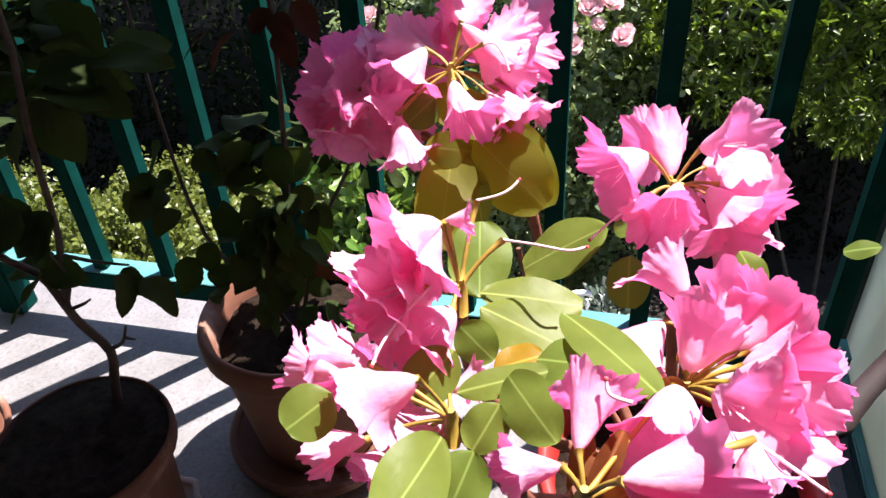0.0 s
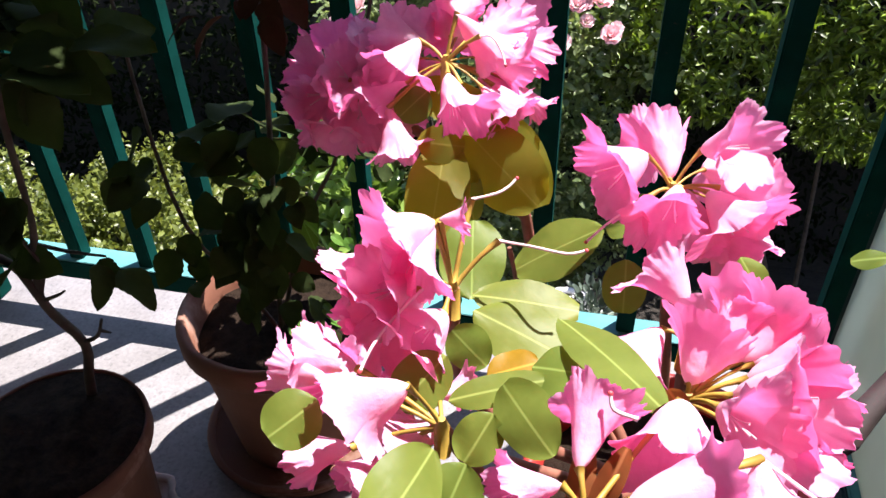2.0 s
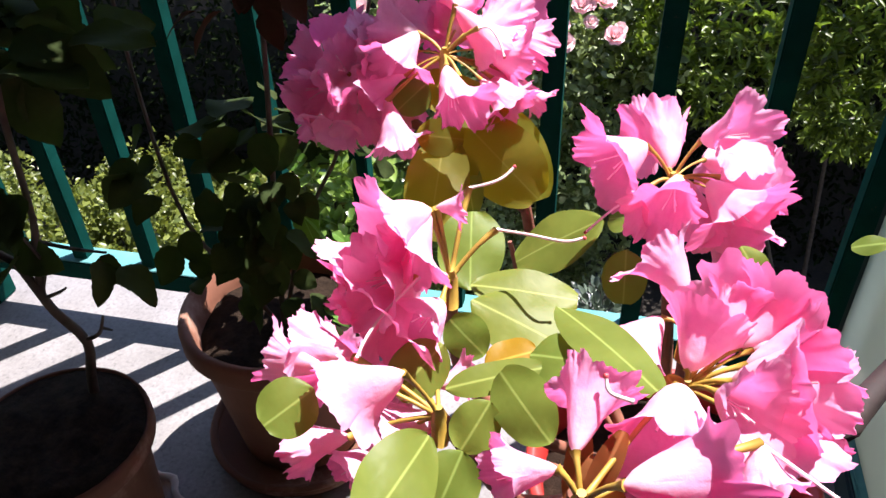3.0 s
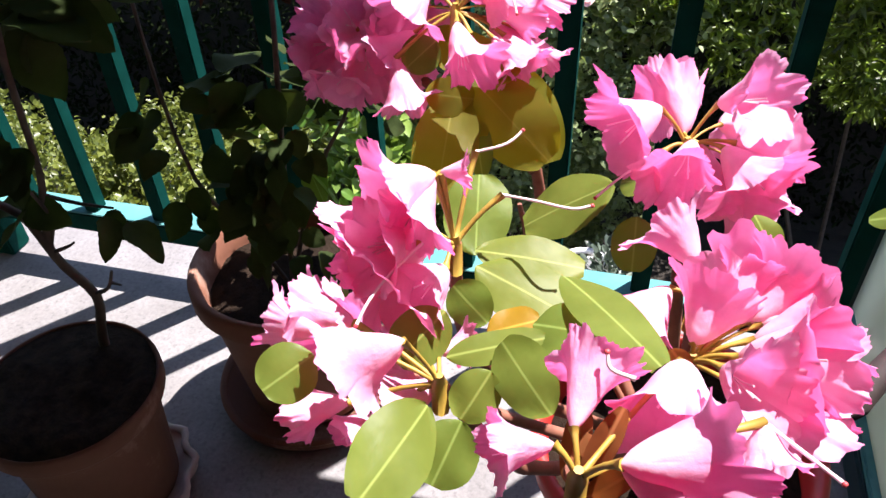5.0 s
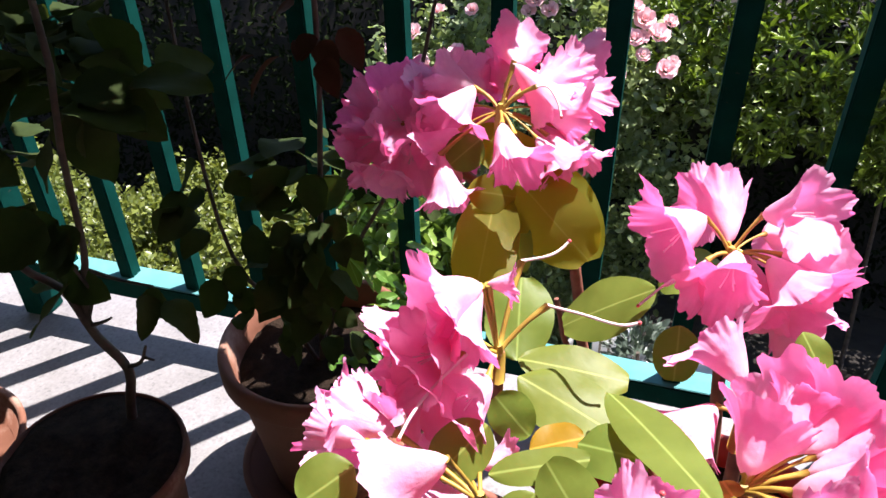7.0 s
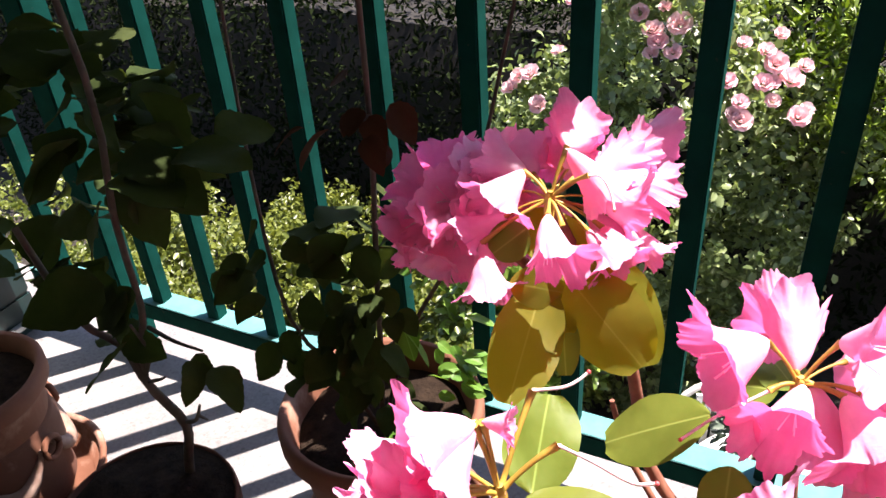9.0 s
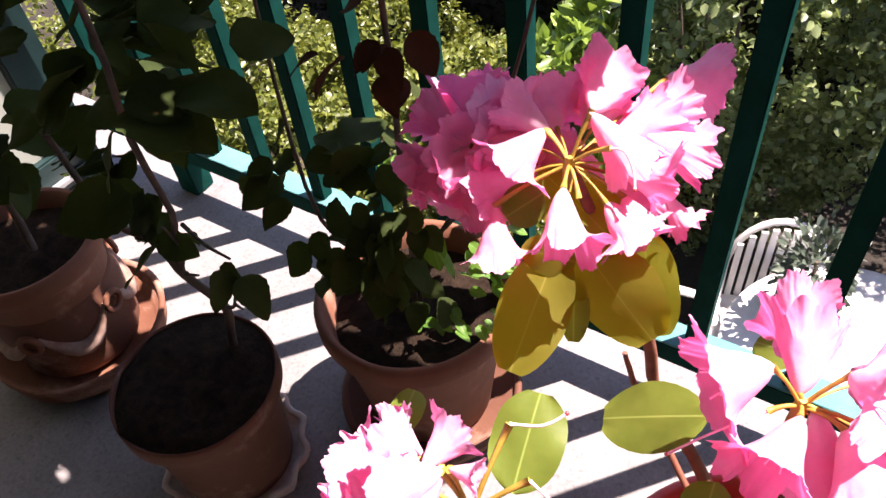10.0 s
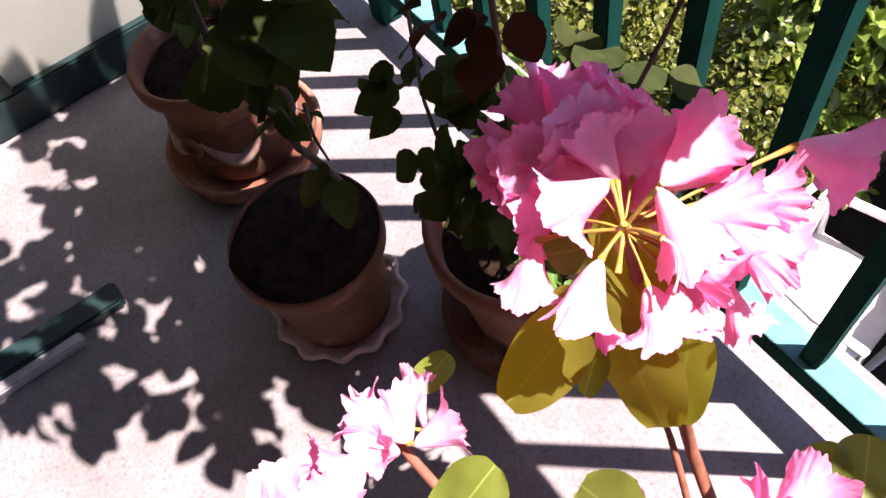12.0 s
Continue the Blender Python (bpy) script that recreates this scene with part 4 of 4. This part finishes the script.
rose_plant("tall potted rose with broad dark leaves beside the door", (
    ([(-0.755, 0.64, 0.25), (-0.74, 0.65, 0.38), (-0.70, 0.67, 0.52), (-0.66, 0.69, 0.70), (-0.62, 0.72, 0.95)], 0.006),
    ([(-0.755, 0.64, 0.25), (-0.77, 0.66, 0.40), (-0.80, 0.68, 0.55), (-0.82, 0.70, 0.80)], 0.005),
), (
    ((-0.70, 0.65, 0.47), (0.08, 0.06, 0.06), 18, ROSE_LEAF, 1.15),
    ((-0.68, 0.68, 0.64), (0.12, 0.09, 0.07), 24, ROSE_LEAF, 1.15),
    ((-0.82, 0.68, 0.60), (0.07, 0.06, 0.07), 10, ROSE_LEAF, 1.1),
    # unseen high leaves, added to throw shade on the floor at the left
    ((-0.62, 0.78, 0.92), (0.22, 0.14, 0.16), 150, ROSE_LEAF, 1.2),
    ((-0.61, 0.72, 0.95), (0.10, 0.10, 0.06), 60, ROSE_LEAF, 1.2),
    ((-0.56, 0.82, 1.16), (0.26, 0.16, 0.08), 110, ROSE_LEAF, 1.2),
), 33, (-0.065, 0.02, -0.03))


# ---- garden ----
GROUND_Z = -2.35
bm = bmesh.new()
bmesh.ops.create_grid(bm, x_segments=60, y_segments=60, size=150)
for v in bm.verts:
    v.co.z = GROUND_Z + 0.05 * noise.noise(v.co * 0.3)
ground = tagged(part("ground", bm, GROUND), "dark garden soil with grass further off", "ground", kind="structure")


def shrub(name, label, x, y, rx, ry, z0, z1, leaves, leaf_len, leaf_w, mat, seed, clump=26, up=0.5, rosette=False, low=0.0):
    """A shrub: a few stems and a crown of clumped leaves with gaps and an uneven outline."""
    root = thing(name, label, "shrub", at=pose(x, y, z0))
    rng = np.random.default_rng(seed)
    h = z1 - z0
    bm = bmesh.new()
    for k in range(7):
        q = rng.uniform(0, 6.28)
        add_tube(bm, curve_points((0.1 * rx * math.cos(q), 0.1 * ry * math.sin(q), 0), (0.6 * rx * math.cos(q), 0.6 * ry * math.sin(q), h * rng.uniform(0.5, 0.9)), 0.04), [0.016, 0.014, 0.012, 0.010, 0.008, 0.005], 6)
    part("branch_frame", bm, WOOD, root)
    n = leaves // clump
    d = rng.normal(size=(n, 3))
    d /= np.linalg.norm(d, axis=1)[:, None]
    rad = rng.uniform(0.55, 1.0, n) ** 0.5 * (1 + 0.16 * np.sin(d[:, 0] * 5 + seed) + 0.12 * np.sin(d[:, 1] * 7 + d[:, 2] * 6))
    c = d * rad[:, None] * np.array((rx, ry, h * 0.5)) + np.array((0, 0, h * 0.52))
    c[:, 2] = h * low + np.maximum(c[:, 2], 0.03) * (1 - low)
    spread = leaf_len * (0.5 if rosette else 1.3)
    off = rng.normal(size=(n, clump, 3)) * spread * (0.25 if rosette else 0.6)
    pts = (c[:, None, :] + off).reshape(-1, 3)
    ways = None
    if rosette:
        w = rng.normal(size=(n, clump, 3)) + d[:, None, :] * 0.8 + np.array((0, 0, 0.5))
        ways = (w / np.linalg.norm(w, axis=2)[:, :, None]).reshape(-1, 3)
    leaf_cloud("leaves", pts, leaf_len, leaf_w, mat, root, seed, up, ways)
    return root


BOX = foliage_material("light_hedge_leaves", (0.055, 0.082, 0.011), (0.15, 0.18, 0.032), (0.20, 0.23, 0.022))
LAUREL = foliage_material("laurel_leaves", (0.004, 0.009, 0.002), (0.17, 0.25, 0.025), (0.20, 0.32, 0.012), 0.25, 0.42)
BROAD = foliage_material("broad_laurel_leaves", (0.05, 0.10, 0.018), (0.20, 0.30, 0.06), (0.25, 0.40, 0.04), 0.3, 0.3)
ROSE_GREEN = foliage_material("rose_bush_leaves", (0.05, 0.085, 0.028), (0.23, 0.29, 0.12), (0.26, 0.34, 0.06), 0.4, 0.4)
shrub("low_shrub", "low light green small-leaved shrub below the railing", -2.5, 2.6, 1.2, 0.8, GROUND_Z, -1.12, 26000, 0.04, 0.024, BOX, 11)
shrub("low_shrub", "low light green small-leaved shrub below the railing", -1.3, 2.95, 0.75, 0.6, GROUND_Z, -1.10, 17000, 0.04, 0.024, BOX, 12)
shrub("laurel_bush", "glossy dark green laurel bush in the sun", 1.25, 3.85, 1.25, 0.6, GROUND_Z, 0.3, 26000, 0.062, 0.019, LAUREL, 13, 12, 0.5, True, 0.45)
rose_shrub = shrub("rose_bush", "tall rose bush with pale pink roses", -0.55, 3.6, 0.85, 0.5, GROUND_Z, 0.12, 26000, 0.042, 0.028, ROSE_GREEN, 14)
shrub("laurel_bush", "glossy green laurel with large leaves", -0.98, 2.80, 0.33, 0.33, GROUND_Z, -0.72, 2600, 0.095, 0.045, BROAD, 15, 9, 0.5, True)
shrub("low_shrub", "low light green small-leaved shrub below the railing", -1.12, 2.38, 0.42, 0.42, GROUND_Z, -1.08, 12000, 0.032, 0.02, BOX, 18)
shrub("low_shrub", "low light green small-leaved shrub below the railing", -2.3, 3.7, 1.3, 0.5, GROUND_Z, -1.54, 15000, 0.04, 0.024, BOX, 16)
shrub("low_shrub", "low light green small-leaved shrub below the railing", -3.9, 2.6, 0.9, 1.0, GROUND_Z, -1.12, 14000, 0.04, 0.024, BOX, 17)


def rose_bloom_mesh(seed):
    """A full garden rose: rings of cupped petals round a tight heart."""
    rnd = random.Random(seed)
    bm = bmesh.new()
    for ring, (count, r0, lift, size) in enumerate(((3, 0.006, 0.030, 0.016), (5, 0.014, 0.025, 0.022), (6, 0.024, 0.014, 0.028), (7, 0.034, 0.004, 0.030))):
        for k in range(count):
            q = 2 * math.pi * (k + 0.5 * (ring % 2)) / count + rnd.uniform(-0.15, 0.15)
            grid = []
            for s in range(5):
                row = []
                for t in range(4):
                    aa = q + (s - 2) * size * 0.36 / (r0 + 0.006)
                    h = t / 3
                    rr = r0 * (0.35 + 0.65 * h ** 0.7) + 0.006 * h * h * (ring > 1) + rnd.uniform(-0.0008, 0.0008)
                    zz = lift * 0.2 + (size * 0.9 + lift * 0.5) * h - 0.012 * abs(s - 2) / 2 * h * h - 0.006 * (ring == 3) * h ** 3
                    row.append(bm.verts.new((rr * math.cos(aa), rr * math.sin(aa), zz)))
                grid.append(row)
            for g0, g1 in zip(grid, grid[1:]):
                for t in range(3):
                    bm.faces.new((g0[t], g1[t], g1[t + 1], g0[t + 1])).smooth = True
    me = bpy.data.meshes.new("rose_bloom")
    bm.to_mesh(me)
    bm.free()
    me.materials.append(ROSE_PETAL)
    return me


BLOOMS = [rose_bloom_mesh(s) for s in (1, 2, 3)]
rnd = random.Random(77)
for k in range(50):
    # blooms sit on the side of the bush that faces the house and on its top
    q = rnd.uniform(math.pi * 1.16, math.pi * 1.9)
    h = rnd.uniform(0.77, 1.0)
    s = math.sqrt(max(0.12, 1 - (h * 2 - 1.0) ** 2))
    p = Vector((0.88 * s * math.cos(q), 0.53 * s * math.sin(q), h * (0.12 - GROUND_Z)))
    m = Matrix.Translation(p) @ along((p.x * 0.5, -0.6 + rnd.uniform(-0.3, 0.3), 0.8), rnd.uniform(0, 360)) @ Matrix.Scale(rnd.uniform(0.7, 1.25), 4)
    shared("rose_bloom", BLOOMS[k % 3], rose_shrub, m)


def hedge(name, label, x0, x1, y0, y1, z1, seed, mat, count):
    """Hedge shape added for tree shade: dense twiggy core, skin of small leaves."""
    root = thing(name, label, "hedge", at=pose(0, 0, GROUND_Z))
    rng = np.random.default_rng(seed)
    bm = bmesh.new()
    h = z1 - GROUND_Z
    bmesh.ops.create_grid(bm, x_segments=40, y_segments=10, size=0.5)
    for v in bm.verts:
        u, w = v.co.x + 0.5, v.co.y + 0.5
        edge = min(u, 1 - u, 0.5 * w, 0.5 * (1 - w)) * 2
        v.co = Vector((x0 + u * (x1 - x0), y0 + w * (y1 - y0), (h - 0.12) * min(1, edge * 6) ** 0.4 + 0.1 * noise.noise(Vector((u * 9, w * 5, 1)))))
    part("core", bm, SHADE_CORE, root, "near-black twiggy core, shade put in as a solid")
    n = count
    side = rng.random(n)
    x = rng.uniform(x0, x1, n)
    top = h + 0.10 * np.sin(x * 1.7) + 0.06 * np.sin(x * 4.3 + 1)
    y = np.where(side < 0.6, y0 - 0.02 + rng.normal(0, 0.05, n), rng.uniform(y0, y1, n))
    z = np.where(side < 0.6, rng.uniform(0.05, 1, n) * top, top + rng.normal(0, 0.05, n))
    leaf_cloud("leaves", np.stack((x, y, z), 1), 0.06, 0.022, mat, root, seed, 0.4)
    return root


# near-black colours hold the tree shade behind the shrubs
SHADE_CORE = plain_material("tree_shade_core", (0.008, 0.007, 0.005), (0.02, 0.017, 0.012), 30.0, 0.95)
SHADE_LEAVES = foliage_material("tree_shade_leaves", (0.004, 0.007, 0.002), (0.010, 0.016, 0.005), (0.004, 0.010, 0.002), 0.05, 0.95)
# added hedge shape where the garden only lies in shade
hedge("hedge", "near-black hedge shape put in for the tree shade behind the shrubs", -9.0, 5.5, 4.5, 5.7, -0.50, 51, SHADE_LEAVES, 42000)


def garden_table(x, y):
    root = thing("garden_table", "round white plastic garden table", "table", at=pose(x, y, GROUND_Z))
    part("tabletop", lathe_bm([(0, 0.70), (0.48, 0.70), (0.5, 0.69), (0.51, 0.70), (0.51, 0.715), (0.50, 0.722), (0, 0.722)], 64), PLASTIC, root)
    for k in range(4):
        q = math.radians(45 + 90 * k)
        part("leg", tube_bm([(0.40 * math.cos(q), 0.40 * math.sin(q), 0), (0.34 * math.cos(q), 0.34 * math.sin(q), 0.70)], [0.022, 0.028]), PLASTIC, root)
    return root


def garden_chair(at):
    root = thing("garden_chair", "white plastic garden chair with a slatted round back", "chair", "garden chairs", at)
    bm = bmesh.new()
    add_box(bm, -0.22, 0.22, -0.22, 0.22, 0.40, 0.425, 0.01)
    part("seat", bm, PLASTIC, root)
    for sx in (-1, 1):
        for sy in (-1, 1):
            part("leg", tube_bm([(0.25 * sx, 0.25 * sy, 0), (0.20 * sx, 0.19 * sy, 0.41)], [0.018, 0.024]), PLASTIC, root)
        part("armrest", tube_bm([(0.25 * sx, -0.20, 0.42), (0.27 * sx, -0.20, 0.62), (0.27 * sx, 0.0, 0.64), (0.23 * sx, 0.22, 0.66)], 0.02), PLASTIC, root)
    arch = [(0.21 * math.cos(q), 0.22 + 0.05 * math.sin(q), 0.60 + 0.26 * math.sin(q)) for q in np.linspace(0, math.pi, 15)]
    part("back_frame", tube_bm([(0.21, 0.20, 0.42)] + arch + [(-0.21, 0.20, 0.42)], 0.016), PLASTIC, root)
    for k in range(-4, 5):
        xx = k * 0.042
        top = 0.60 + 0.26 * math.sqrt(max(0.0, 1 - (xx / 0.21) ** 2))
        part("back_slat", box_bm(xx - 0.013, xx + 0.013, 0.215, 0.228, 0.42, top), PLASTIC, root)
    return root


garden_table(0.35, 2.50)
garden_chair(pose(0.02, 2.73, GROUND_Z, 0, 0, 22))
garden_chair(pose(-0.37, 2.34, GROUND_Z, 0, 0, 100))

# a potted bush with pale variegated leaves on the table
table_plant = thing("table_plant", "potted bush with pale variegated leaves on the table", "potted plant", at=pose(0.085, 2.62, GROUND_Z + 0.722))
part("pot", lathe_bm([(0, 0), (0.045, 0), (0.06, 0.10), (0.065, 0.10), (0.065, 0.12), (0.057, 0.12), (0.045, 0.09), (0, 0.09)], 28), CLAY, table_plant, "small clay pot")
rng = np.random.default_rng(5)
c = np.clip(rng.normal(size=(420, 3)), -1.8, 1.8) * np.array((0.062, 0.062, 0.085)) + np.array((0, 0, 0.29))
part("stem", tube_bm([(0, 0, 0.1), (0.01, 0, 0.2), (0, 0.01, 0.32)], 0.008), WOOD, table_plant)
VARIEGATED = foliage_material("variegated_leaves", (0.012, 0.022, 0.012), (0.09, 0.12, 0.085), (0.06, 0.10, 0.04), 0.2, 0.4)
leaf_cloud("leaves", c, 0.045, 0.026, VARIEGATED, table_plant, 5)
